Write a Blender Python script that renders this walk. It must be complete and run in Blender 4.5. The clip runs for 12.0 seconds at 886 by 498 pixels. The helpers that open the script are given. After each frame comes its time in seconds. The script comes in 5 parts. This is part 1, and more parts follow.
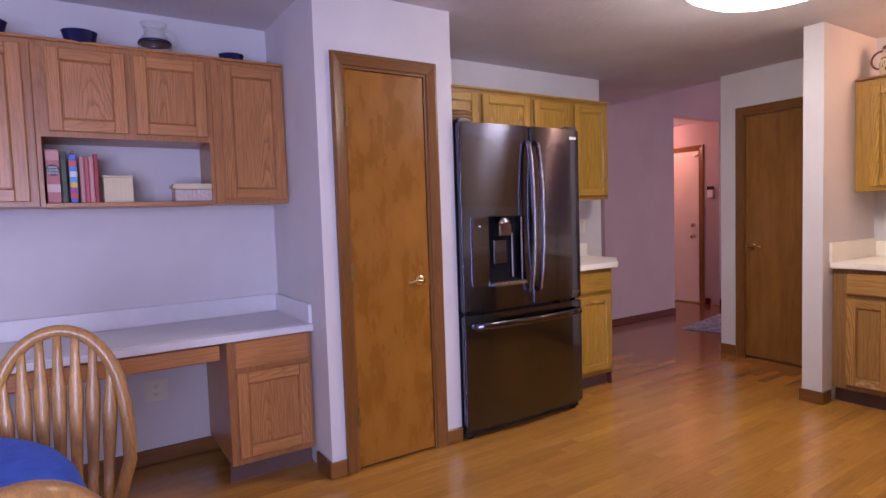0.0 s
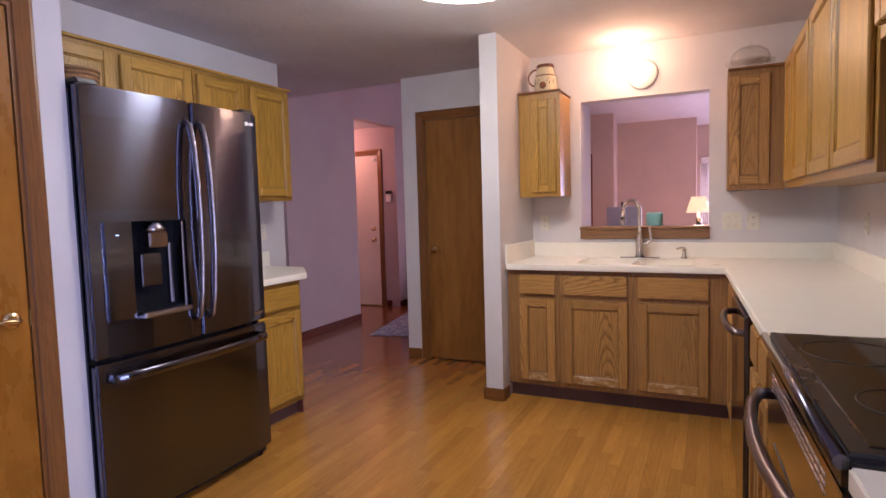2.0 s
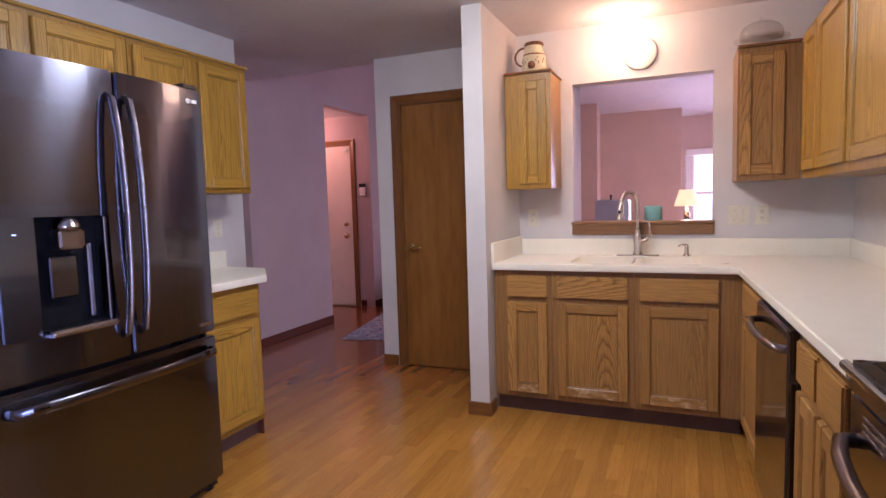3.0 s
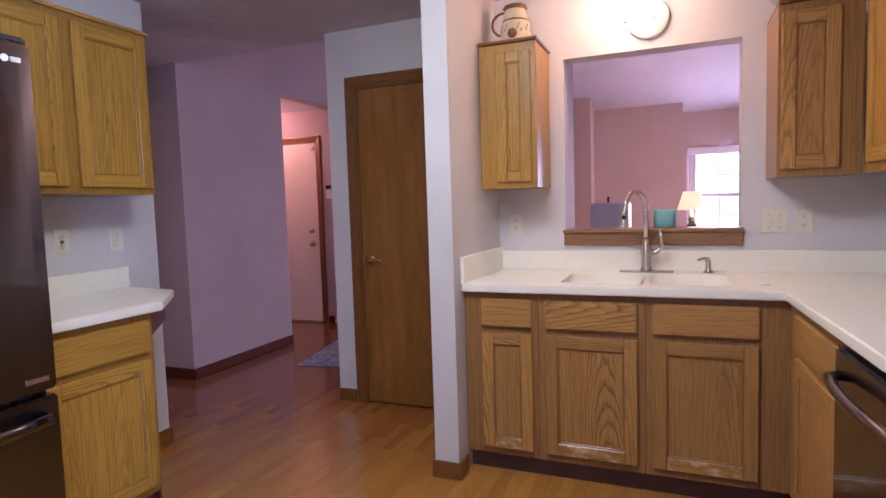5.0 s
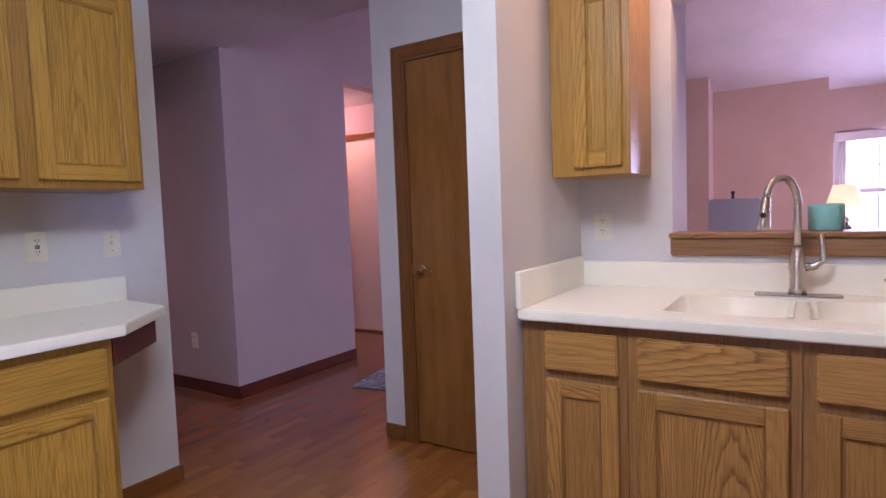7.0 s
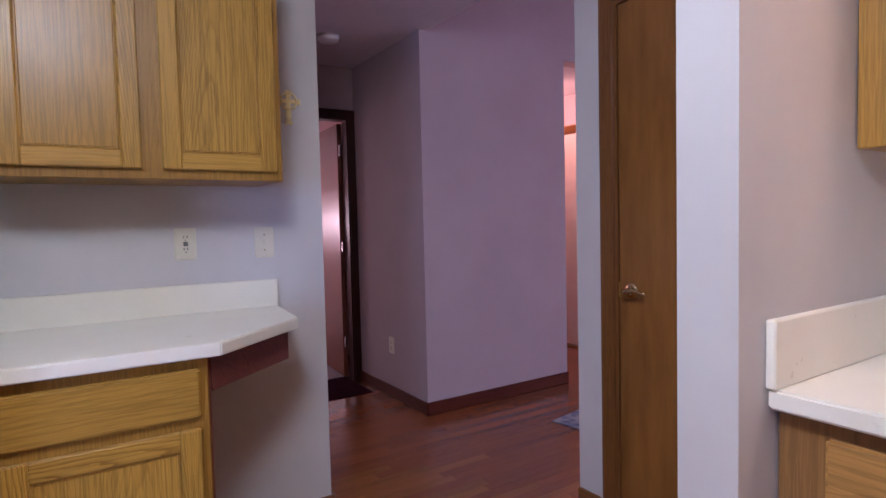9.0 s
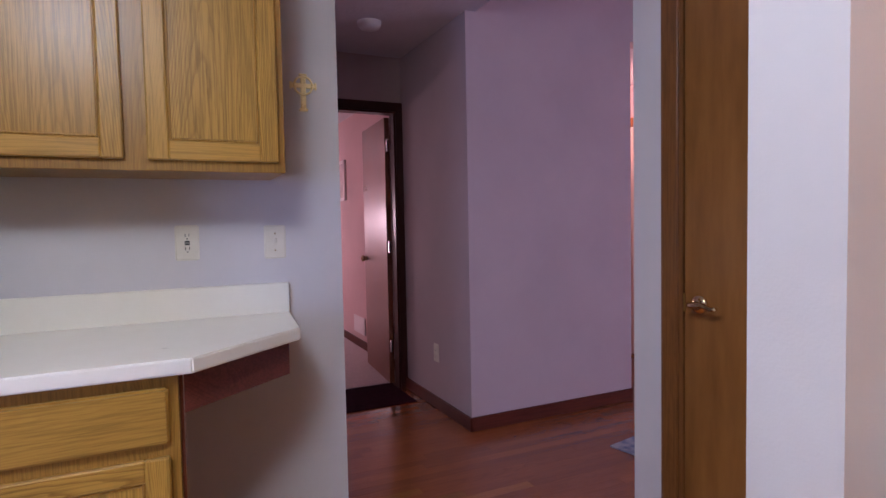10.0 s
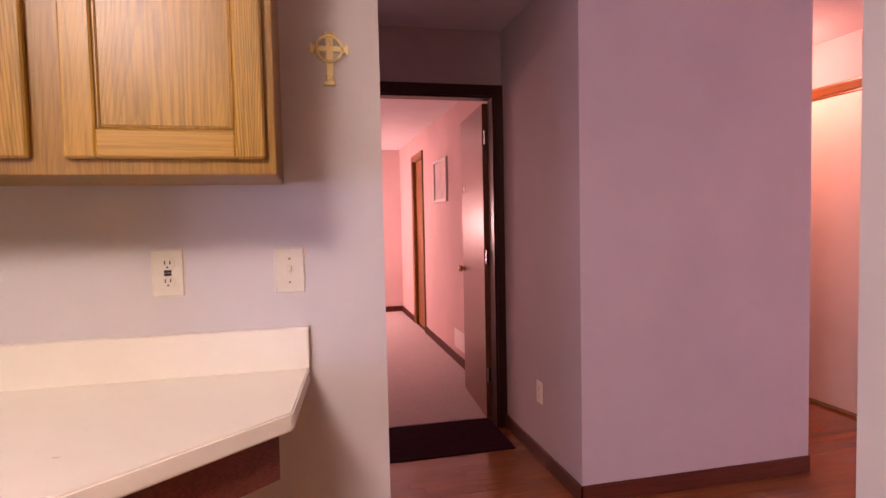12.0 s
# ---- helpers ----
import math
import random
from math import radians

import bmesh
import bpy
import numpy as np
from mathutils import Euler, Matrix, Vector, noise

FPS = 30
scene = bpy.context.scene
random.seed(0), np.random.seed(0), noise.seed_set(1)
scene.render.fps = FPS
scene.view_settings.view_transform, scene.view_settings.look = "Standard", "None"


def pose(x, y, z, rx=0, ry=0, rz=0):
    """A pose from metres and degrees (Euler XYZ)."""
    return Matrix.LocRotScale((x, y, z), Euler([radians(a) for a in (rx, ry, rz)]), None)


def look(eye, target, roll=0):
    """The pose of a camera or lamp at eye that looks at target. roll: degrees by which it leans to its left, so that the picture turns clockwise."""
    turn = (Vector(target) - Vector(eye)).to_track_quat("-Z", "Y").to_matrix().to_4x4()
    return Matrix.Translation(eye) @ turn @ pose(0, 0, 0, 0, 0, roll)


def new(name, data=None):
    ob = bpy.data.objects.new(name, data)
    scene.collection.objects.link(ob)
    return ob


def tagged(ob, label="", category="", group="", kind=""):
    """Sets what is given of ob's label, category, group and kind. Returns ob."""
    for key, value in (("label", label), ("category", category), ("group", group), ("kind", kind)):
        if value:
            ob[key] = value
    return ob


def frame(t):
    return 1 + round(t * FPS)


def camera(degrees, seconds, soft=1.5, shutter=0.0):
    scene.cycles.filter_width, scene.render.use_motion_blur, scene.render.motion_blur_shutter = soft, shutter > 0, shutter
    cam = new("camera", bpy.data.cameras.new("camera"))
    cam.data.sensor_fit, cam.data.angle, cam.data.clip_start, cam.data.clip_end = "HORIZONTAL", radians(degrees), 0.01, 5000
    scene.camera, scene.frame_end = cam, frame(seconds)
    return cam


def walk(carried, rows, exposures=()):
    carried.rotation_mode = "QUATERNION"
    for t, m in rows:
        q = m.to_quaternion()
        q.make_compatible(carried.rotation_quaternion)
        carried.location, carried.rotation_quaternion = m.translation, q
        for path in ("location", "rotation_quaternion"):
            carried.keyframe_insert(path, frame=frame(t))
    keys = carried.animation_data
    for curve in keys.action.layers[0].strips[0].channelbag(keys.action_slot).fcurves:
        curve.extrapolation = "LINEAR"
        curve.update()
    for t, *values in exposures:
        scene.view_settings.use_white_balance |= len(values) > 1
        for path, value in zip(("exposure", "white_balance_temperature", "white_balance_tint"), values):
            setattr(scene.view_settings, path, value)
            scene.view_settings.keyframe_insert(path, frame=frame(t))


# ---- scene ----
cam = camera(75.8, 12.0)
PATH = [
    (0, (0.147, 0.212, 1.301), (1.233, 1.887, 1.181), -1.9),
    (0.5, (0.179, 0.356, 1.313), (1.448, 1.897, 1.185), -1.7),
    (1, (0.228, 0.451, 1.301), (1.766, 1.722, 1.171), -1.6),
    (1.5, (0.387, 0.56, 1.297), (2.09, 1.601, 1.163), -1.6),
    (2, (0.586, 0.655, 1.299), (2.387, 1.512, 1.157), -1.6),
    (2.5, (0.753, 0.743, 1.287), (2.579, 1.544, 1.13), -1.7),
    (3, (0.951, 0.845, 1.291), (2.785, 1.626, 1.128), -1.7),
    (5, (1.715, 0.982, 1.28), (3.56, 1.738, 1.131), -1.8),
    (5.5, (1.916, 1.019, 1.294), (3.76, 1.78, 1.147), -1.9),
    (6, (2.12, 1.036, 1.268), (3.948, 1.836, 1.125), -1.9),
    (6.5, (2.313, 1.031, 1.27), (4.061, 1.993, 1.133), -2.1),
    (7, (2.477, 1.095, 1.248), (4.158, 2.171, 1.119), -2.1),
    (7.5, (2.657, 1.226, 1.244), (4.222, 2.466, 1.124), -2.1),
    (7.7, (2.704, 1.259, 1.236), (4.201, 2.58, 1.118), -2.1),
    (9.3, (3.281, 1.418, 1.23), (4.285, 3.145, 1.136), -1.4),
    (9.5, (3.347, 1.459, 1.229), (4.31, 3.21, 1.136), -1.5),
    (10, (3.452, 1.546, 1.222), (4.308, 3.351, 1.129), -1.1),
    (10.5, (3.615, 1.629, 1.233), (4.313, 3.502, 1.143), -1.2),
    (11, (3.74, 1.716, 1.243), (4.288, 3.638, 1.157), -1.3),
    (11.5, (3.808, 1.909, 1.264), (4.28, 3.851, 1.176), -1.2),
    (12, (3.834, 2.138, 1.281), (4.286, 4.084, 1.184), -1.2),
]
LOOKS = [(0.0, 0.2, 6400, 31), (1.5, 0.14, 6150, 25), (3.0, 0.2, 5750, 22), (5.0, 0.16, 5400, 22), (7.0, 0.2, 5300, 21), (9.5, 0.2, 5200, 23),
         (10.2, 0.28, 5450, 23), (10.5, 0.76, 7300, 40), (11.0, 0.7, 7550, 47), (11.5, 0.84, 7500, 45), (12.0, 0.84, 7450, 45)]
walk(cam, [(t, look(eye, target, roll)) for t, eye, target, roll in PATH], LOOKS)

# ---- light and exposure ----
world = bpy.data.worlds.new("sky")
scene.world = world
world.use_nodes = True
wn = world.node_tree
sky = wn.nodes.new("ShaderNodeTexSky")
sky.sky_type, sky.sun_disc, sky.sun_elevation, sky.sun_rotation = "NISHITA", False, radians(35), radians(200)
wn.links.new(sky.outputs[0], wn.nodes["Background"].inputs[0])
wn.nodes["Background"].inputs[1].default_value = 0.12


def lamp(name, kind, m, energy, colour, size=0.2, size_y=None):
    data = bpy.data.lights.new(name, kind)
    data.energy, data.color = energy, colour
    if kind == "AREA":
        data.shape = "RECTANGLE" if size_y else "DISK"
        data.size = size
        if size_y:
            data.size_y = size_y
    elif kind == "SUN":
        data.angle = size
    else:
        data.shadow_soft_size = size
    ob = new(name, data)
    ob.matrix_world = m
    return ob


CEIL = 2.415
lamp("sun", "SUN", look((0, 0, 10), (6, 4, 0)), 1.5, (1.0, 0.93, 0.84), radians(2))
# daylight of the dining-room glass door behind the walker
lamp("daylight_dining", "AREA", look((-1.05, -1.98, 1.1), (0.4, 3.0, 1.0)), 150, (0.52, 0.63, 1.0), 2.2, 1.9)
# daylight of the living-room windows
lamp("daylight_living", "AREA", look((10.3, 0.0, 1.4), (5, 2.4, 1.2)), 60, (0.85, 0.74, 1.0), 1.6, 1.3)
lamp("ceiling_bulb", "POINT", pose(3.02, 1.66, 2.24), 21, (0.95, 1.0, 0.85), 0.16)
lamp("ceiling_diffuser", "AREA", pose(3.02, 1.66, 2.355), 6.0, (0.95, 1.0, 0.85), 0.72)
lamp("wall_bulb", "POINT", pose(4.66, 1.20, 2.25), 4.0, (1.0, 0.46, 0.20), 0.08)
lamp("table_lamp_bulb", "POINT", pose(8.4, 0.82, 1.26), 44, (1.0, 0.58, 0.44), 0.06)
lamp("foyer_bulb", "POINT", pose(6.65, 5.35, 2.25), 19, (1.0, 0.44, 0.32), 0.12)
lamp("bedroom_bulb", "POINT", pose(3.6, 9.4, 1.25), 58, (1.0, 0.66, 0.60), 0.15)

# ---- materials ----


def nodes_of(name, rough=0.5, metal=0.0):
    m = bpy.data.materials.new(name)
    m.use_nodes = True
    b = m.node_tree.nodes["Principled BSDF"]
    b.inputs["Roughness"].default_value, b.inputs["Metallic"].default_value = rough, metal
    return m, m.node_tree, b


def node(nt, kind, **kw):
    n = nt.nodes.new(kind)
    for k, v in kw.items():
        n.inputs[k].default_value = v
    return n


def coords(nt, scale=(1, 1, 1), shift=True):
    tc = nt.nodes.new("ShaderNodeTexCoord")
    mp = nt.nodes.new("ShaderNodeMapping")
    mp.inputs["Scale"].default_value = scale
    if shift:
        info = nt.nodes.new("ShaderNodeObjectInfo")
        add = nt.nodes.new("ShaderNodeVectorMath")
        add.operation = "MULTIPLY_ADD"
        add.inputs[1].default_value = (1, 1, 1)
        mul = nt.nodes.new("ShaderNodeVectorMath")
        mul.operation = "SCALE"
        mul.inputs[0].default_value = (7.3, 5.1, 3.7)
        nt.links.new(info.outputs["Random"], mul.inputs["Scale"])
        nt.links.new(tc.outputs["Object"], add.inputs[0])
        nt.links.new(mul.outputs[0], add.inputs[2])
        nt.links.new(add.outputs[0], mp.inputs["Vector"])
    else:
        nt.links.new(tc.outputs["Object"], mp.inputs["Vector"])
    return mp


def ramp(nt, fac, stops):
    r = nt.nodes.new("ShaderNodeValToRGB")
    while len(r.color_ramp.elements) < len(stops):
        r.color_ramp.elements.new(0.5)
    for e, (p, c) in zip(r.color_ramp.elements, stops):
        e.position, e.color = p, (*c, 1)
    nt.links.new(fac, r.inputs[0])
    return r


def mix(nt, a, b, fac, mode="MIX"):
    m = nt.nodes.new("ShaderNodeMix")
    m.data_type, m.blend_type = "RGBA", mode
    for sock, v in ((m.inputs[0], fac), (m.inputs[6], a), (m.inputs[7], b)):
        if isinstance(v, bpy.types.NodeSocket):
            nt.links.new(v, sock)
        else:
            sock.default_value = v if not isinstance(v, tuple) else (*v, 1)
    return m.outputs[2]


def bump(nt, b, height, strength=0.2, dist=0.002):
    n = node(nt, "ShaderNodeBump", Strength=strength, Distance=dist)
    nt.links.new(height, n.inputs["Height"])
    nt.links.new(n.outputs[0], b.inputs["Normal"])


def surf(name, c1, c2, scale=8.0, rough=0.5, metal=0.0, relief=0.1, fine=150.0, stretch=(1, 1, 1), spread=0.06, shift=True, dist=0.002):
    """A plain surface with soft patches, fine relief and uneven gloss."""
    m, nt, b = nodes_of(name, rough, metal)
    mp = coords(nt, stretch, shift)
    big = node(nt, "ShaderNodeTexNoise", Scale=scale, Detail=4.0, Roughness=0.6)
    small = node(nt, "ShaderNodeTexNoise", Scale=fine, Detail=3.0)
    for n in (big, small):
        nt.links.new(mp.outputs[0], n.inputs["Vector"])
    r = ramp(nt, big.outputs[0], [(0.32, c1), (0.68, c2)])
    nt.links.new(r.outputs[0], b.inputs["Base Color"])
    rr = node(nt, "ShaderNodeMapRange")
    rr.inputs[3].default_value, rr.inputs[4].default_value = rough - spread, rough + spread
    nt.links.new(big.outputs[0], rr.inputs[0])
    nt.links.new(rr.outputs[0], b.inputs["Roughness"])
    if relief:
        bump(nt, b, small.outputs[0], relief, dist)
    return m


def wood(name, axis, light, dark, rough=0.34, tones=(0.86, 1.12), rings=42.0, pores=0.36, rand="object", coat=0.12, wide=3.2, spec=0.5, coat_rough=0.22):
    """Plain-sawn oak: cathedral rings along an axis, open pores, satin varnish."""
    m, nt, b = nodes_of(name, rough)
    mp = coords(nt)
    src = mp.outputs[0]
    if rand == "island":
        geo = nt.nodes.new("ShaderNodeNewGeometry")
        sc = nt.nodes.new("ShaderNodeVectorMath")
        sc.operation = "SCALE"
        sc.inputs[0].default_value = (31.0, 17.0, 23.0)
        nt.links.new(geo.outputs["Random Per Island"], sc.inputs["Scale"])
        ad = nt.nodes.new("ShaderNodeVectorMath")
        nt.links.new(src, ad.inputs[0])
        nt.links.new(sc.outputs[0], ad.inputs[1])
        src = ad.outputs[0]
        tone = geo.outputs["Random Per Island"]
    else:
        info = nt.nodes.new("ShaderNodeObjectInfo")
        tone = info.outputs["Random"]
    st = nt.nodes.new("ShaderNodeMapping")
    st.inputs["Scale"].default_value = {"x": (0.22, 1, 1), "y": (1, 0.22, 1), "z": (1, 1, 0.22)}[axis]
    nt.links.new(src, st.inputs["Vector"])

    def calc(op, a, c, d=None):
        n = nt.nodes.new("ShaderNodeMath")
        n.operation = op
        for k, v in enumerate((a, c, d)):
            if isinstance(v, bpy.types.NodeSocket):
                nt.links.new(v, n.inputs[k])
            elif v is not None:
                n.inputs[k].default_value = v
        return n.outputs[0]

    sep = nt.nodes.new("ShaderNodeSeparateXYZ")
    nt.links.new(src, sep.inputs[0])
    length = sep.outputs["xyz".index(axis)]
    across = calc("ADD", *[sep.outputs[k] for k in range(3) if "xyz"[k] != axis])
    sway = node(nt, "ShaderNodeTexNoise", Scale=wide, Detail=2.0, Roughness=0.45)
    nt.links.new(st.outputs[0], sway.inputs["Vector"])
    # staves of plain-sawn board: the ring index is a parabola across and a taper along
    u = calc("PINGPONG", calc("MULTIPLY_ADD", sway.outputs[0], 0.22, across), 0.12)
    index = calc("MULTIPLY_ADD", calc("MULTIPLY", u, u), 820.0, calc("MULTIPLY", length, 9.0))
    index = calc("MULTIPLY_ADD", sway.outputs[0], 9.0, index)
    fray = node(nt, "ShaderNodeTexNoise", Scale=60.0, Detail=2.0)
    nt.links.new(st.outputs[0], fray.inputs["Vector"])
    saw = calc("FRACT", calc("MULTIPLY_ADD", fray.outputs[0], 0.9, index), 0.0)
    mid_tone = tuple(0.62 * a + 0.38 * c for a, c in zip(light, dark))
    ringcol = ramp(nt, saw, [(0.0, mid_tone), (0.10, dark), (0.30, mid_tone), (0.58, light), (1.0, light)])
    calm = node(nt, "ShaderNodeTexNoise", Scale=wide * 0.7, Detail=1.0)
    nt.links.new(st.outputs[0], calm.inputs["Vector"])
    full = 1.0 if rings > 20 else 0.45
    cr = ramp(nt, calm.outputs[0], [(0.40, (0.18 * full,) * 3), (0.60, (full,) * 3)])
    plain = node(nt, "ShaderNodeRGB")
    plain.outputs[0].default_value = (*(0.80 * a + 0.20 * c for a, c in zip(light, dark)), 1)
    rings_shown = nt.nodes.new("ShaderNodeMix")
    rings_shown.data_type = "RGBA"
    nt.links.new(cr.outputs[0], rings_shown.inputs[0])
    nt.links.new(plain.outputs[0], rings_shown.inputs[6])
    nt.links.new(ringcol.outputs[0], rings_shown.inputs[7])
    pore = node(nt, "ShaderNodeTexNoise", Scale=95.0, Detail=3.0, Roughness=0.7)
    ps = nt.nodes.new("ShaderNodeMapping")
    ps.inputs["Scale"].default_value = {"x": (0.05, 1.6, 1.6), "y": (1.6, 0.05, 1.6), "z": (1.6, 1.6, 0.05)}[axis]
    nt.links.new(src, ps.inputs["Vector"])
    nt.links.new(ps.outputs[0], pore.inputs["Vector"])
    pr = ramp(nt, pore.outputs[0], [(0.40, (1 - pores,) * 3), (0.56, (1, 1, 1))])
    col = mix(nt, rings_shown.outputs[2], pr.outputs[0], 0.75, "MULTIPLY")
    tr = node(nt, "ShaderNodeMapRange")
    tr.inputs[3].default_value, tr.inputs[4].default_value = tones
    nt.links.new(tone, tr.inputs[0])
    cc = nt.nodes.new("ShaderNodeCombineColor")
    for k in range(3):
        nt.links.new(tr.outputs[0], cc.inputs[k])
    col = mix(nt, col, cc.outputs[0], 0.8, "MULTIPLY")
    blot = node(nt, "ShaderNodeTexNoise", Scale=1.4, Detail=3.0)
    nt.links.new(src, blot.inputs["Vector"])
    br = ramp(nt, blot.outputs[0], [(0.3, (0.84, 0.82, 0.80)), (0.7, (1.06, 1.06, 1.06))])
    col = mix(nt, col, br.outputs[0], 0.8, "MULTIPLY")
    nt.links.new(col, b.inputs["Base Color"])
    b.inputs["Coat Weight"].default_value = coat
    b.inputs["Specular IOR Level"].default_value = spec
    b.inputs["Coat Roughness"].default_value = coat_rough
    bump(nt, b, pore.outputs[0], 0.12, 0.001)
    return m


def glow(name, colour, strength):
    m, nt, b = nodes_of(name)
    b.inputs["Base Color"].default_value = (0.8, 0.8, 0.8, 1)
    b.inputs["Emission Color"].default_value = (*colour, 1)
    b.inputs["Emission Strength"].default_value = strength
    return m


def thin_glass(name, tint=(0.96, 0.97, 0.95)):
    """Thin blown glass: clear, with a mirror sheen at its edges."""
    m, nt, b = nodes_of(name)
    nt.nodes.remove(b)
    tr = nt.nodes.new("ShaderNodeBsdfTransparent")
    tr.inputs[0].default_value = (*tint, 1)
    gl = node(nt, "ShaderNodeBsdfGlossy", Roughness=0.04)
    lw = node(nt, "ShaderNodeLayerWeight", Blend=0.5)
    pw = nt.nodes.new("ShaderNodeMath")
    pw.operation = "POWER"
    pw.inputs[1].default_value = 2.6
    nt.links.new(lw.outputs["Facing"], pw.inputs[0])
    fz_ = nt.nodes.new("ShaderNodeMath")
    fz_.operation = "MULTIPLY_ADD"
    fz_.inputs[1].default_value, fz_.inputs[2].default_value = 0.5, 0.03
    nt.links.new(pw.outputs[0], fz_.inputs[0])
    mx = nt.nodes.new("ShaderNodeMixShader")
    nt.links.new(fz_.outputs[0], mx.inputs[0])
    nt.links.new(tr.outputs[0], mx.inputs[1])
    nt.links.new(gl.outputs[0], mx.inputs[2])
    nt.links.new(mx.outputs[0], nt.nodes["Material Output"].inputs[0])
    return m


def brushed(name, colour, rough, across=(2, 2, 260), brush=0.12):
    m, nt, b = nodes_of(name, rough, 1.0)
    mp = coords(nt, across)
    n = node(nt, "ShaderNodeTexNoise", Scale=3.0, Detail=4.0)
    nt.links.new(mp.outputs[0], n.inputs["Vector"])
    r = ramp(nt, n.outputs[0], [(0.3, tuple(c * 0.97 for c in colour)), (0.7, colour)])
    nt.links.new(r.outputs[0], b.inputs["Base Color"])
    rr = node(nt, "ShaderNodeMapRange")
    rr.inputs[3].default_value, rr.inputs[4].default_value = rough - 0.004, rough + 0.004
    nt.links.new(n.outputs[0], rr.inputs[0])
    nt.links.new(rr.outputs[0], b.inputs["Roughness"])
    tg = node(nt, "ShaderNodeCombineXYZ", X=0.12, Y=0.07, Z=1.0)
    nt.links.new(tg.outputs[0], b.inputs["Tangent"])
    if brush:
        bump(nt, b, n.outputs[0], brush, 0.0005)
    b.inputs["Anisotropic"].default_value, b.inputs["Anisotropic Rotation"].default_value = 1.0, 0.0
    return m


OAK_L, OAK_D = (0.465, 0.250, 0.070), (0.225, 0.104, 0.027)
# yellower copy of the same oak: the ceiling light's cast put into colour
YEL_L, YEL_D = (0.54, 0.308, 0.050), (0.29, 0.142, 0.019)
oak_v = wood("oak_upright", "z", OAK_L, OAK_D)
oak_h = wood("oak_level", "x", OAK_L, OAK_D)
oak_worn = wood("oak_level_worn", "x", OAK_L, OAK_D)


def wear(m, pale, low, high):
    """Varnish rubbed off in patches, showing paler wood."""
    nt = m.node_tree
    b = nt.nodes["Principled BSDF"]
    old = b.inputs["Base Color"].links[0].from_socket
    n = node(nt, "ShaderNodeTexNoise", Scale=26.0, Detail=4.0, Roughness=0.65)
    nt.links.new(coords(nt, (0.6, 1, 1)).outputs[0], n.inputs["Vector"])
    r = ramp(nt, n.outputs[0], [(low, (0, 0, 0)), (high, (1, 1, 1))])
    nt.links.new(mix(nt, old, pale, r.outputs[0]), b.inputs["Base Color"])


wear(oak_worn, (0.56, 0.40, 0.24), 0.48, 0.64)
# same oak made redder: the daylight's cast at the desk put into colour
DESK_L, DESK_D = (0.58, 0.250, 0.084), (0.36, 0.140, 0.045)
desk_oak_v = wood("desk_oak_upright", "z", DESK_L, DESK_D)
desk_oak_h = wood("desk_oak_level", "x", DESK_L, DESK_D)
desk_oak_frame = wood("desk_oak_face_frame", "z", (0.47, 0.200, 0.068), (0.30, 0.115, 0.036), rings=16)
# face frame darker than doors: the shadows between doors put into its colour
oak_frame = wood("oak_face_frame", "z", (0.34, 0.176, 0.056), (0.26, 0.125, 0.037), rings=16)
yellow_oak_v = wood("yellow_oak_upright", "z", YEL_L, YEL_D, rings=50, pores=0.42, coat=0.10, spec=0.42)
yellow_oak_h = wood("yellow_oak_level", "x", YEL_L, YEL_D)
yellow_oak_frame = wood("yellow_oak_face_frame", "z", (0.43, 0.232, 0.036), (0.25, 0.115, 0.015), rings=16)
trim_v = wood("dark_oak_trim_upright", "z", (0.245, 0.098, 0.024), (0.16, 0.058, 0.014), rings=18)
trim_x = wood("dark_oak_trim_along_x", "x", (0.245, 0.098, 0.024), (0.16, 0.058, 0.014), rings=18)
trim_y = wood("dark_oak_trim_along_y", "y", (0.245, 0.098, 0.024), (0.16, 0.058, 0.014), rings=18)
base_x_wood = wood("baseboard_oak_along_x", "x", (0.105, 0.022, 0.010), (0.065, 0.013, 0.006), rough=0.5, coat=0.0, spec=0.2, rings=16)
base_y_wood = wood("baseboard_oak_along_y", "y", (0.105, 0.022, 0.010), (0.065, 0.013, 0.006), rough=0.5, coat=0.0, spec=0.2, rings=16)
sill_wood = wood("sill_oak", "y", (0.33, 0.175, 0.070), (0.16, 0.075, 0.028), rings=30)
FL_L, FL_D = (0.49, 0.232, 0.042), (0.36, 0.155, 0.027)
FLOOR = dict(rough=0.24, tones=(0.80, 1.12), rings=20, pores=0.20, coat=0.45, coat_rough=0.10, wide=3.5)
floor_wood = wood("floor_oak_boards", "x", FL_L, FL_D, **FLOOR)
# boards redden and darken towards the hall: its dim light put into their colour
LIGHT_TINTS = [((0.49, 0.232, 0.042), (0.36, 0.155, 0.027)), ((0.45, 0.195, 0.038), (0.33, 0.130, 0.024)), ((0.40, 0.158, 0.034), (0.29, 0.104, 0.021)),
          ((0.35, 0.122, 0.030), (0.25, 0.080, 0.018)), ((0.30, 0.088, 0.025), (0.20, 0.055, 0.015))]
light_tint_woods = [wood("floor_oak_joined", "x", a, c, rand="island", **FLOOR) for a, c in LIGHT_TINTS]
# bedroom doorway casing oak, with the shade on it put into the colour
shaded_casing = wood("near_black_shaded_oak", "z", (0.055, 0.018, 0.013), (0.030, 0.008, 0.008), spec=0.2, coat=0.0)
chair_wood = wood("chair_oak", "z", (0.62, 0.325, 0.11), (0.47, 0.225, 0.07), rough=0.3, rings=14)
birch = surf("golden_birch_slab", (0.245, 0.088, 0.009), (0.345, 0.136, 0.017), 5.0, 0.28, relief=0.03, fine=60, stretch=(2.4, 2.4, 0.9))
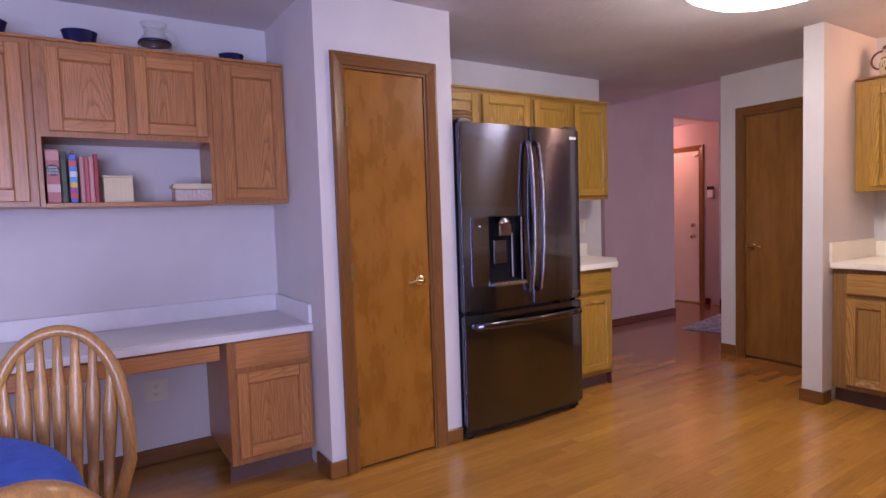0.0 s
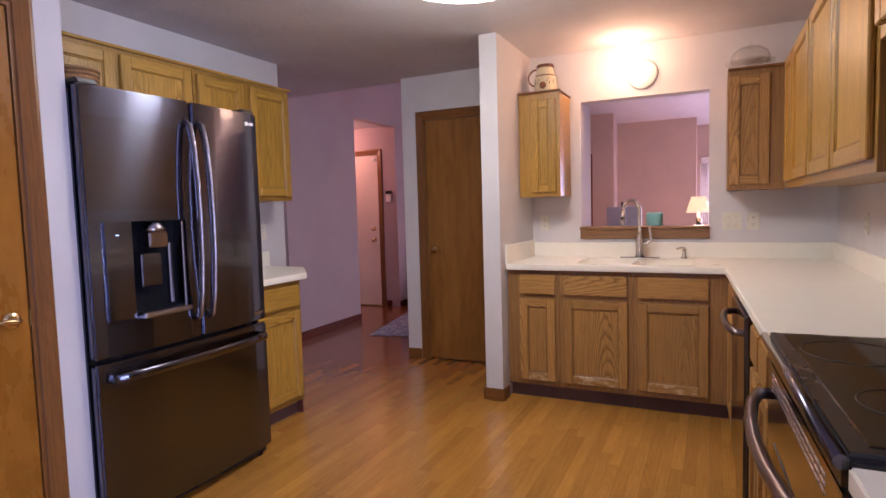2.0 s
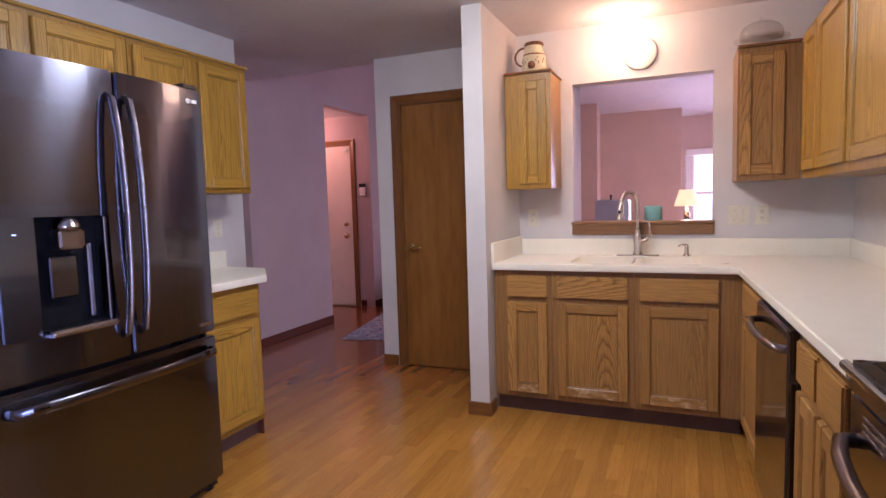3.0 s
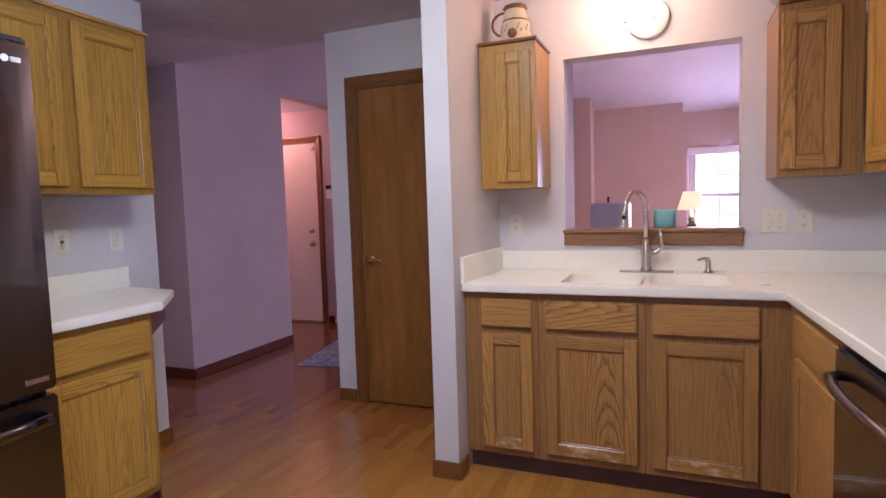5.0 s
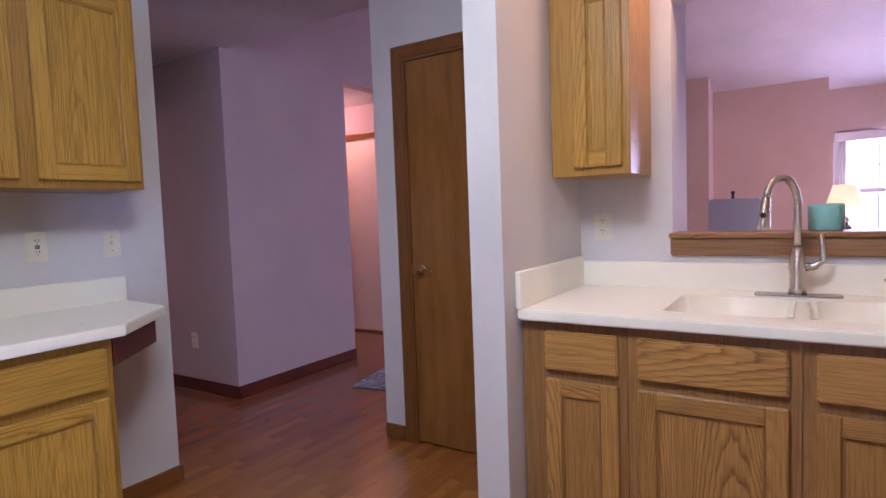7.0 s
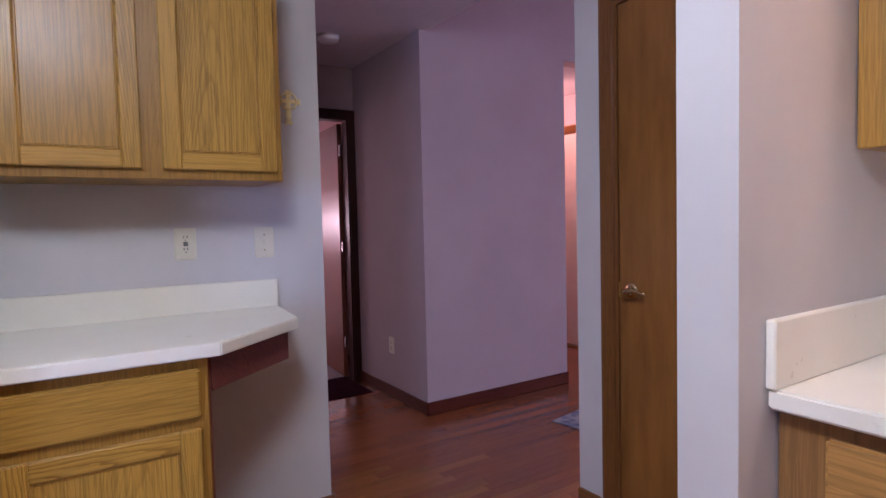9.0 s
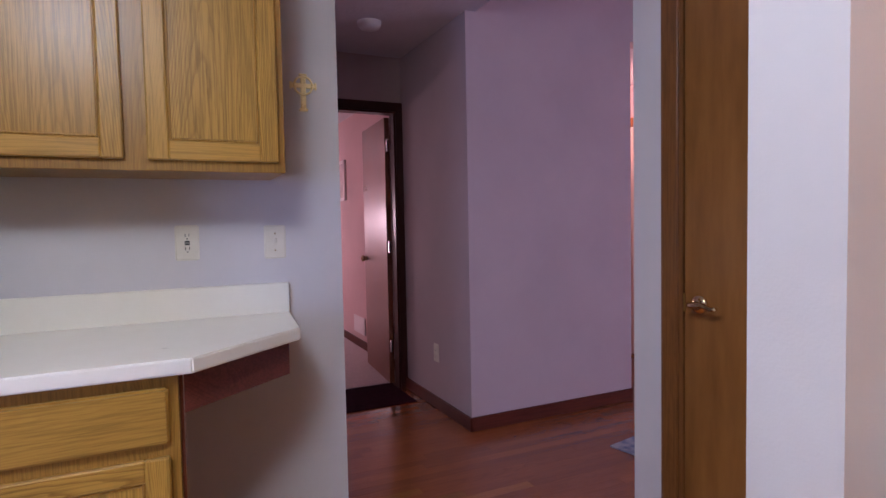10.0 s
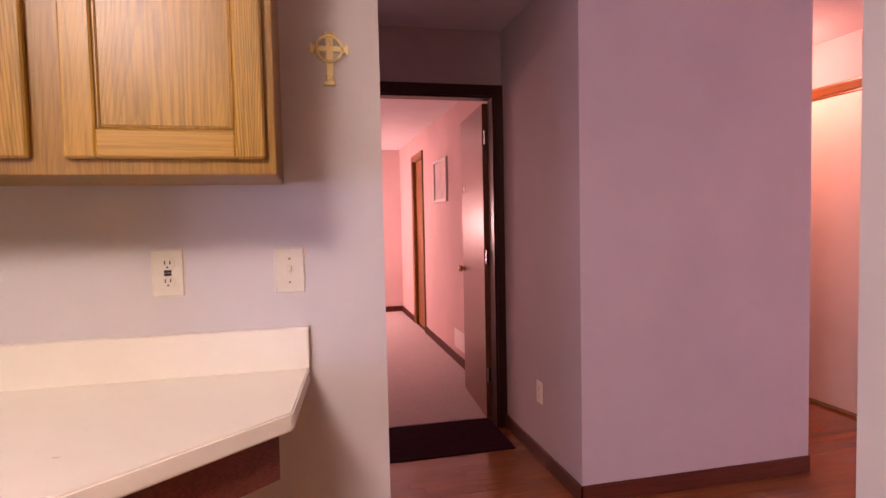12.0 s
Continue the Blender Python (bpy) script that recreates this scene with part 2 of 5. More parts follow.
birch_dark = surf("brown_birch_slab", (0.19, 0.076, 0.015), (0.29, 0.124, 0.028), 5.0, 0.33, relief=0.04, fine=60, stretch=(3.2, 3.2, 0.5))
toe_mat = surf("toe_kick_brown", (0.115, 0.062, 0.055), (0.15, 0.082, 0.072), 6, 0.6)
wall_paint = surf("wall_paint_pale_grey", (0.60, 0.57, 0.575), (0.66, 0.63, 0.63), 2.2, 0.72, relief=0.16, fine=240, shift=False)
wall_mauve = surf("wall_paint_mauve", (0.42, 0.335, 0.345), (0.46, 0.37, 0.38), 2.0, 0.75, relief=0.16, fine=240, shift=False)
wall_tan = surf("wall_paint_rosy_tan", (0.58, 0.46, 0.42), (0.64, 0.51, 0.46), 2.0, 0.75, relief=0.16, fine=240, shift=False)
wall_pink = surf("wall_paint_pink", (0.60, 0.43, 0.42), (0.66, 0.48, 0.47), 2.0, 0.75, relief=0.16, fine=240, shift=False)
ceil_mat = surf("ceiling_knockdown_texture", (0.61, 0.575, 0.60), (0.67, 0.635, 0.66), 3, 0.85, relief=0.6, fine=30, shift=False, dist=0.006)
counter = surf("cream_laminate", (0.85, 0.81, 0.70), (0.88, 0.845, 0.745), 9, 0.30, relief=0.0, fine=40, shift=False)
desk_lam = surf("white_laminate", (0.70, 0.69, 0.71), (0.76, 0.75, 0.77), 9, 0.35, relief=0.0, fine=40)
desk_top = surf("grey_white_desk_laminate", (0.65, 0.64, 0.66), (0.70, 0.69, 0.71), 9, 0.4, relief=0.0, fine=40)
steel = brushed("dark_stainless", (0.106, 0.106, 0.146), 0.17, brush=0.0)
steel.node_tree.nodes["Principled BSDF"].inputs["Coat Weight"].default_value = 0.8
steel.node_tree.nodes["Principled BSDF"].inputs["Coat IOR"].default_value = 1.5
steel.node_tree.nodes["Principled BSDF"].inputs["Coat Roughness"].default_value = 0.05
recess_black = surf("dispenser_black", (0.004, 0.004, 0.006), (0.008, 0.008, 0.011), 30, 0.5, 0.0, relief=0.0)
recess_black.node_tree.nodes["Principled BSDF"].inputs["Specular IOR Level"].default_value = 0.12
steel_warm = brushed("warm_stainless", (0.28, 0.235, 0.225), 0.28)
steel_bright = brushed("bright_stainless", (0.42, 0.40, 0.43), 0.26)
nickel = brushed("brushed_nickel", (0.62, 0.58, 0.53), 0.27)
brass = surf("polished_brass", (0.74, 0.56, 0.30), (0.86, 0.68, 0.40), 20, 0.18, 1.0, relief=0.0)
bronze = surf("aged_bronze", (0.30, 0.20, 0.07), (0.42, 0.29, 0.11), 20, 0.35, 1.0, relief=0.1)
black_plastic = surf("black_plastic", (0.007, 0.007, 0.010), (0.012, 0.012, 0.016), 9, 0.28, relief=0.03)
black_glass = surf("black_ceramic_glass", (0.006, 0.005, 0.005), (0.009, 0.008, 0.007), 6, 0.06, relief=0.0, spread=0.03)
dark_side = surf("fridge_side_grey", (0.020, 0.020, 0.028), (0.032, 0.032, 0.042), 12, 0.5, relief=0.2, fine=300)
cross_brass = surf("satin_brass", (0.90, 0.74, 0.36), (0.94, 0.80, 0.42), 20, 0.28, 0.1, relief=0.0)
plate_mat = surf("ivory_plastic", (0.68, 0.64, 0.53), (0.74, 0.70, 0.60), 20, 0.35, relief=0.0)
leaf_paint = surf("olive_brown_glaze", (0.10, 0.075, 0.03), (0.16, 0.11, 0.05), 40, 0.3, relief=0.0)
slot_mat = surf("slot_black", (0.02, 0.018, 0.016), (0.03, 0.028, 0.025), 20, 0.5, relief=0.0)
white_plastic = surf("white_plastic", (0.76, 0.76, 0.74), (0.80, 0.80, 0.78), 15, 0.4, relief=0.0)
white_paint = surf("white_paint", (0.74, 0.72, 0.71), (0.80, 0.78, 0.77), 6, 0.45, relief=0.05)
door_paint = surf("cream_door_paint", (0.70, 0.60, 0.52), (0.75, 0.65, 0.57), 3, 0.5, relief=0.05)
carpet = surf("beige_carpet", (0.46, 0.40, 0.39), (0.56, 0.49, 0.48), 60, 0.95, relief=0.9, fine=420, shift=False)
mat_dark = surf("dark_brown_mat", (0.022, 0.003, 0.009), (0.038, 0.006, 0.015), 25, 1.0, relief=0.6, fine=250)
mat_dark.node_tree.nodes["Principled BSDF"].inputs["Specular IOR Level"].default_value = 0.05
cloth_blue = surf("royal_blue_cloth", (0.030, 0.105, 0.58), (0.060, 0.170, 0.72), 26, 0.75, relief=0.5, fine=190)

# ---- building helpers ----


def box(bm, x0, y0, z0, x1, y1, z1, bevel=0.0, seg=1):
    """A box between two corners, with its edges eased by bevel."""
    x0, x1, y0, y1, z0, z1 = min(x0, x1), max(x0, x1), min(y0, y1), max(y0, y1), min(z0, z1), max(z0, z1)
    m = Matrix.LocRotScale(((x0 + x1) / 2, (y0 + y1) / 2, (z0 + z1) / 2), None, (x1 - x0, y1 - y0, z1 - z0))
    vs = bmesh.ops.create_cube(bm, size=1, matrix=m)["verts"]
    if bevel:
        es = list({e for v in vs for e in v.link_edges})
        bmesh.ops.bevel(bm, geom=es, offset=bevel, segments=seg, affect="EDGES", clamp_overlap=True)
    return bm


def bx(*a, **k):
    return box(bmesh.new(), *a, **k)


def prism(bm, pts, z0, z1, bevel=0.0):
    """An upright prism over a plan outline."""
    lo = [bm.verts.new((x, y, z0)) for x, y in pts]
    hi = [bm.verts.new((x, y, z1)) for x, y in pts]
    n = len(pts)
    fs = [bm.faces.new(lo[::-1]), bm.faces.new(hi)]
    fs += [bm.faces.new((lo[i], lo[(i + 1) % n], hi[(i + 1) % n], hi[i])) for i in range(n)]
    if bevel:
        es = list({e for f in fs for e in f.edges})
        bmesh.ops.bevel(bm, geom=es, offset=bevel, segments=2, affect="EDGES", clamp_overlap=True)
    bmesh.ops.recalc_face_normals(bm, faces=bm.faces)
    return bm


def lathe(bm, profile, centre=(0, 0, 0), seg=24, axis="z"):
    """A turned body: profile of (radius, height) pairs."""
    rings = []
    for r, h in profile:
        ring = []
        for k in range(seg):
            a = 2 * math.pi * k / seg
            u, v = max(r, 1e-4) * math.cos(a), max(r, 1e-4) * math.sin(a)
            p = {"z": (u, v, h), "y": (u, h, v), "x": (h, u, v)}[axis]
            ring.append(bm.verts.new(Vector(p) + Vector(centre)))
        rings.append(ring)
    for a, b in zip(rings, rings[1:]):
        for k in range(seg):
            bm.faces.new((a[k], a[(k + 1) % seg], b[(k + 1) % seg], b[k]))
    bm.faces.new(rings[0][::-1])
    bm.faces.new(rings[-1])
    bmesh.ops.recalc_face_normals(bm, faces=bm.faces)
    for f in bm.faces:
        f.smooth = len(f.verts) == 4
    return bm


def tube(bm, pts, radius, seg=10, flat=1.0):
    """A round bar swept through points; radius is a number or one a point."""
    pts = [Vector(p) for p in pts]
    radii = radius if isinstance(radius, (list, tuple)) else [radius] * len(pts)
    rings, side = [], None
    for i, p in enumerate(pts):
        d = (pts[min(i + 1, len(pts) - 1)] - pts[max(i - 1, 0)]).normalized()
        if side is None:
            side = d.cross(Vector((0, 0, 1)) if abs(d.z) < 0.9 else Vector((1, 0, 0))).normalized()
        side = (side - d * side.dot(d)).normalized()
        up = d.cross(side)
        rings.append([bm.verts.new(p + radii[i] * (math.cos(2 * math.pi * k / seg) * side + flat * math.sin(2 * math.pi * k / seg) * up)) for k in range(seg)])
    for a, b in zip(rings, rings[1:]):
        for k in range(seg):
            bm.faces.new((a[k], a[(k + 1) % seg], b[(k + 1) % seg], b[k])).smooth = True
    bm.faces.new(rings[0][::-1])
    bm.faces.new(rings[-1])
    bmesh.ops.recalc_face_normals(bm, faces=bm.faces)
    return bm


def arc(centre, u, v, r, a0, a1, n=12):
    c, u, v = Vector(centre), Vector(u), Vector(v)
    return [c + r * (math.cos(radians(a0 + (a1 - a0) * k / n)) * u + math.sin(radians(a0 + (a1 - a0) * k / n)) * v) for k in range(n + 1)]


def mesh_of(name, bm, material):
    me = bpy.data.meshes.new(name)
    bm.to_mesh(me)
    bm.free()
    me.materials.append(material)
    return me


def part(name, bm, material, parent, label=""):
    ob = new(name, mesh_of(name, bm, material))
    ob.parent = parent
    return tagged(ob, label)


def thing(name, m, label, category, group=""):
    ob = new(name)
    ob.empty_display_size = 0.1
    ob.matrix_world = m
    return tagged(ob, label, category, group)


def solid(name, bm, material, label="", category="", kind=""):
    return tagged(new(name, mesh_of(name, bm, material)), label, category, kind=kind)


def structure(name, bm, material, label):
    return solid(name, bm, material, label, name.split("_")[0], "structure")


# ---- the large structure ----
NY, EX, SY = 3.634, 4.875, -0.05       # north, east and south faces of the kitchen
CX = 4.930                             # face of the closet wall
HX, HY = 4.987, 4.435                  # corner of the block beyond the hall
# kitchen north wall with its free end
bm = bx(-2.4, NY, 0, 4.022, NY + 0.12, CEIL)
structure("wall_north", bm, wall_paint, "pale grey painted kitchen wall behind fridge and desk")
# pantry box
bm = bmesh.new()
PY, PX0, PX1 = 2.862, 1.165, 1.955
box(bm, PX0, PY, 0, 1.295, PY + 0.10, CEIL)
box(bm, 1.795, PY, 0, PX1, PY + 0.10, CEIL)
box(bm, 1.295, PY, 2.055, 1.795, PY + 0.10, CEIL)
box(bm, PX0, PY + 0.10, 0, PX0 + 0.09, NY, CEIL)
box(bm, PX1 - 0.09, PY + 0.10, 0, PX1, NY, CEIL)
structure("wall_pantry", bm, wall_paint, "pale lilac painted pantry closet walls")
# sink wall with the pass-through opening
WY0, WY1, WZ0, WZ1 = 0.682, 1.543, 1.132, 2.05
bm = bmesh.new()
box(bm, EX, SY - 0.12, 0, EX + 0.12, WY0, CEIL)
box(bm, EX, WY1, 0, EX + 0.12, 1.92, CEIL)
box(bm, EX, WY0, 0, EX + 0.12, WY1, WZ0 - 0.02)
box(bm, EX, WY0, WZ1, EX + 0.12, WY1, CEIL)
structure("wall_sink", bm, wall_paint, "pale painted sink wall with a pass-through opening")
# stub wall between sink and closet
structure("wall_stub", bx(4.118, 1.918, 0, CX + 0.1, 2.038, CEIL), wall_paint, "pale painted stub wall beside the sink counter")
# closet wall and the side of the closet
bm = bmesh.new()
box(bm, CX, 2.038, 0, CX + 0.1, 2.125, CEIL)
box(bm, CX, 2.885, 0, CX + 0.1, 3.080, CEIL)
box(bm, CX, 2.125, 2.055, CX + 0.1, 2.885, CEIL)
box(bm, CX + 0.1, 2.980, 0, 5.55, 3.080, CEIL)
box(bm, 5.45, 1.6, 0, 5.55, 2.980, CEIL)
box(bm, CX + 0.1, 1.6, 0, 5.45, 1.7, CEIL)
structure("wall_closet", bm, wall_paint, "grey painted wall round the closet door")
# south wall and dining walls
bm = bmesh.new()
box(bm, 1.0, SY - 0.12, 0, EX, SY, CEIL)
box(bm, 1.0, -2.2, 0, 1.12, SY - 0.12, CEIL)
structure("wall_south", bm, wall_paint, "pale painted wall behind the range")
bm = bmesh.new()
box(bm, -2.4, -2.2, 0, -2.15, -2.08, CEIL)
box(bm, 0.05, -2.2, 0, 1.0, -2.08, CEIL)
box(bm, -2.15, -2.2, 2.1, 0.05, -2.08, CEIL)
structure("wall_dining_south", bm, wall_paint, "pale painted dining wall with a glass door")
structure("wall_dining_west", bx(-2.52, -2.2, 0, -2.4, NY + 0.12, CEIL), wall_paint, "pale painted dining wall")
# hall block, foyer and living walls
TOP = 5.2
bm = bmesh.new()
box(bm, HX, HY, 0, 6.21, HY + 0.12, TOP)
box(bm, 6.21, HY, 2.385, 7.15, HY + 0.12, TOP)
box(bm, HX, HY + 0.12, 0, HX + 0.12, 5.45, CEIL)
box(bm, 6.09, HY + 0.12, 0, 6.21, 6.3, 2.6)
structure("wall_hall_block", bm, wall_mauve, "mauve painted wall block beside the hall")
bm = bmesh.new()
box(bm, 7.15, HY + 0.12, 0, 7.27, 4.70, 2.6)
box(bm, 7.15, 5.60, 0, 7.27, 6.3, 2.6)
box(bm, 7.15, 4.70, 2.05, 7.27, 5.60, 2.6)
box(bm, 6.09, 6.3, 0, 7.27, 6.42, 2.6)
box(bm, 7.15, HY, 0, 10.6, HY + 0.12, TOP)
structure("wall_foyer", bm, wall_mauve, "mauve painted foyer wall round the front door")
# hall west wall and bedroom
bm = bmesh.new()
box(bm, 3.90, NY + 0.12, 0, 4.02, 5.45, CEIL)
box(bm, 3.90, 5.45, 0, 4.15, 5.57, CEIL)
box(bm, 4.94, 5.45, 0, HX + 0.12, 5.57, CEIL)
box(bm, 4.15, 5.45, 2.03, 4.94, 5.57, CEIL)
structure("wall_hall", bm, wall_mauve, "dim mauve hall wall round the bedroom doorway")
bm = bmesh.new()
box(bm, 5.10, 5.57, 0, 5.22, 8.55, 2.6)
box(bm, 5.10, 9.15, 0, 5.22, 10.3, 2.6)
box(bm, 5.10, 8.55, 2.03, 5.22, 9.15, 2.6)
box(bm, 5.22, 8.3, 0, 5.6, 9.4, 2.2)
box(bm, 2.2, 10.2, 0, 5.10, 10.32, 2.6)
box(bm, 2.08, 5.57, 0, 2.2, 10.32, 2.6)
box(bm, 2.2, 5.57, 0, 3.90, 5.69, 2.6)
structure("wall_bedroom", bm, wall_pink, "pink painted bedroom walls")
# living room far walls
bm = bmesh.new()
box(bm, 9.83, 2.06, 0, 9.95, 2.44, TOP)
box(bm, 9.83, 2.44, 2.03, 9.95, 3.30, TOP)
box(bm, 9.83, 3.30, 0, 9.95, HY, TOP)
box(bm, 9.95, 2.06, 0, 10.3, 2.18, TOP)
box(bm, 10.18, 0.89, 0, 10.30, 2.06, TOP)
box(bm, 10.45, -2.6, 0, 10.57, -1.05, TOP)
box(bm, 10.45, 0.76, 0, 10.57, 0.89, TOP)
box(bm, 10.45, -1.05, 0, 10.57, 0.76, 0.70)
box(bm, 10.45, -1.05, 1.94, 10.57, 0.76, TOP)
box(bm, 10.30, 0.89, 0, 10.57, 1.0, TOP)
structure("wall_living_east", bm, wall_tan, "rosy tan living room wall with window and recess")
bm = bmesh.new()
box(bm, EX + 0.12, -2.6, 0, 10.57, -2.48, TOP)
box(bm, EX, -2.6, 0, EX + 0.12, SY - 0.12, TOP)
structure("wall_living_south", bm, wall_mauve, "mauve living room wall")
bm = bmesh.new()
box(bm, EX + 0.02, -2.6, CEIL + 0.1, EX + 0.12, HY, TOP)
structure("wall_living_west", bm, wall_mauve, "mauve gable wall above the kitchen ceiling")
# ceilings
bm = bmesh.new()
box(bm, -2.52, -2.2, CEIL, 5.05, HY + 0.05, CEIL + 0.1)
box(bm, -2.52, HY + 0.05, CEIL, 5.05, 5.69, CEIL + 0.1)
structure("ceiling", bm, ceil_mat, "white knockdown-textured flat ceiling")
bm = bmesh.new()
for x0, z0, x1, z1 in ((4.99, 4.4, 10.57, 2.44),):
    prism_pts = [(x0, z0), (x1, z1), (x1, z1 + 0.15), (x0, z0 + 0.15)]
    a = [bm.verts.new((x, -2.6, z)) for x, z in prism_pts]
    b = [bm.verts.new((x, HY + 0.12, z)) for x, z in prism_pts]
    bm.faces.new(a)
    bm.faces.new(b[::-1])
    for i in range(4):
        bm.faces.new((a[i], b[i], b[(i + 1) % 4], a[(i + 1) % 4]))
bmesh.ops.recalc_face_normals(bm, faces=bm.faces)
structure("ceiling_vault", bm, ceil_mat, "white sloping living room ceiling")
structure("ceiling_foyer", bx(6.09, HY + 0.12, 2.40, 7.27, 6.42, 2.5), ceil_mat, "textured foyer ceiling")
structure("ceiling_bedroom", bx(2.08, 5.57, 2.30, 5.22, 10.32, 2.42), ceil_mat, "white bedroom ceiling")

# skirting boards
base_x = lambda bm, x0, x1, y, s: box(bm, x0, y, 0.002, x1, y + s * 0.014, 0.083, 0.003)
base_y = lambda bm, y0, y1, x, s: box(bm, x, y0, 0.002, x + s * 0.014, y1, 0.083, 0.003)
bm = bmesh.new()
base_x(bm, -2.4, PX0, NY, -1)
base_x(bm, 3.47, 4.022, NY, -1)
base_x(bm, PX0 - 0.012, 1.24, PY, -1)
base_x(bm, 1.85, PX1, PY, -1)
base_x(bm, 4.118 - 0.014, 4.22, 1.918, -1)
base_x(bm, 4.118 - 0.014, CX, 2.038, 1)
structure("baseboard_kitchen_long", bm, trim_x, "brown oak kitchen baseboard")
bm = bmesh.new()
base_y(bm, 1.918, 2.038, 4.118, -1)
base_y(bm, NY - 0.014, NY + 0.134, 4.022, 1)
base_y(bm, 2.95, 3.080, CX, -1)
base_y(bm, PY, 3.05, PX0, -1)
structure("baseboard_kitchen_cross", bm, trim_y, "brown oak kitchen baseboard")
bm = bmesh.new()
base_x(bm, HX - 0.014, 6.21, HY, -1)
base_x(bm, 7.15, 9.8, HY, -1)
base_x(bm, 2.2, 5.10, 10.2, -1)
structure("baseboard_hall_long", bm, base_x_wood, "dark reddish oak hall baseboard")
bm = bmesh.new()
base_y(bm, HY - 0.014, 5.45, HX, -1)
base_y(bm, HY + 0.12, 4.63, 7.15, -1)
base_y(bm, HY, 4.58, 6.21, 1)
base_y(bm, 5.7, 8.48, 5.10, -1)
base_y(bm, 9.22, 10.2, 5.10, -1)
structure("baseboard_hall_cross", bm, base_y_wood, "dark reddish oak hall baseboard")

# ground under everything, carpet
structure("floor_base", bx(-2.6, -2.7, -0.12, 10.7, 10.4, -0.016), toe_mat, "subfloor under the boards")
structure("floor_carpet_bedroom", bx(2.2, 5.62, -0.016, 5.10, 10.2, 0.006), carpet, "beige cut-pile bedroom carpet")


# ---- doors and windows ----
def casing(name, parent, w, h, width=0.062, timber=(None, None)):
    """Casing round an opening of w by h, face towards local -y."""
    up, level = timber[0] or trim_v, timber[1] or trim_x
    casing_parts(parent, w, h, width, up, level)


def casing_parts(parent, w, h, width, trim_v, trim_x):
    profile = [(0.0, 0.0), (0.0, 0.014), (0.004, 0.018), (0.014, 0.0185), (0.030, 0.0145), (width - 0.012, 0.0105), (width - 0.003, 0.009), (width, 0.006), (width, 0.0)]

    def mitred(ends):
        """A casing board with one rounded profile, cut at the mitres; ends gives both ends of the line at depth u."""
        b = bmesh.new()
        rows = []
        for u, d in profile:
            (xa, za), (xb, zb) = ends(u)
            rows.append((b.verts.new((xa, -d, za)), b.verts.new((xb, -d, zb))))
        for (p0, p1), (q0, q1) in zip(rows, rows[1:] + rows[:1]):
            b.faces.new((p0, p1, q1, q0))
        b.faces.new([p for p, q in rows])
        b.faces.new([q for p, q in reversed(rows)])
        bmesh.ops.recalc_face_normals(b, faces=b.faces)
        return b

    top = h + width
    for nm, b, mt in (("jamb_casing", mitred(lambda u: ((u - width, 0), (u - width, top - u))), trim_v),
                      ("jamb_casing", mitred(lambda u: ((w + width - u, 0), (w + width - u, top - u))), trim_v),
                      ("head_casing", mitred(lambda u: ((u - width, top - u), (w + width - u, top - u))), trim_x),
                      ("stop", bx(0, 0, 0, 0.014, 0.09, h), trim_v), ("stop", bx(w - 0.014, 0, 0, w, 0.09, h), trim_v),
                      ("stop", bx(0.014, 0, h - 0.014, w - 0.014, 0.09, h), trim_x)):
        part(nm, b, mt, parent)


def lever(parent, x, z, way=-1, material=None):
    """A lever set with a round rose, on a door face at local y 0."""
    mt = material or brass
    h = part("door_handle", lathe(bmesh.new(), [(0.005, -0.012), (0.026, -0.010), (0.031, -0.003), (0.031, 0.0)], (x, 0, z), 20, "y"), mt, parent, "polished brass lever handle")
    pts = [(x, -0.008, z), (x, -0.045, z), (x + way * 0.012, -0.052, z), (x + way * 0.045, -0.05, z + 0.006), (x + way * 0.085, -0.048, z - 0.004), (x + way * 0.098, -0.048, z + 0.002)]
    part("lever", tube(bmesh.new(), pts, [0.011, 0.011, 0.010, 0.009, 0.007, 0.006]), mt, h)
    return h


def slab_door(name, m, w, h, material, label, hinge_left=True, handle_z=0.95, hinges=True):
    d = tagged(thing(name, m, label, "door"), kind="structure")
    casing(name, d, w, h)
    leaf = part("door_leaf", bx(0.017, 0.006, 0.012, w - 0.017, 0.041, h - 0.017, bevel=0.002), material, d)
    hx = w - 0.075 if hinge_left else 0.075
    g = lever(leaf, hx, handle_z, -1 if hinge_left else 1)
    g.location.y = 0.006
    part("strike", bx((w - 0.02) if hinge_left else 0.008, 0.003, handle_z - 0.03, (w - 0.008) if hinge_left else 0.02, 0.008, handle_z + 0.03), bronze, leaf)
    if hinges:
        for z in (0.28, 1.03, 1.80):
            x = 0.006 if hinge_left else w - 0.022
            part("hinge", box(bx(x, -0.006, z - 0.045, x + 0.016, 0.006, z + 0.045, bevel=0.003), x + 0.004, -0.010, z - 0.047, x + 0.012, -0.004, z + 0.047), bronze, d)
    return d


slab_door("door_1", pose(1.303, PY, 0), 0.485, 2.055, birch, "closed golden birch slab pantry door with brass lever", True)
slab_door("door_2", pose(CX, 2.88, 0, 0, 0, -90), 0.75, 2.055, birch_dark, "closed brown birch slab closet door with brass lever", False)
# front door in the foyer
d = tagged(thing("door_3", pose(7.15, 5.595, 0, 0, 0, -90), "closed cream painted front door in oak casing", "door"), kind="structure")
casing("door_3", d, 0.89, 2.05)
leaf = part("door_leaf", bx(0.017, 0.006, 0.012, 0.873, 0.045, 2.033, bevel=0.002), door_paint, d)
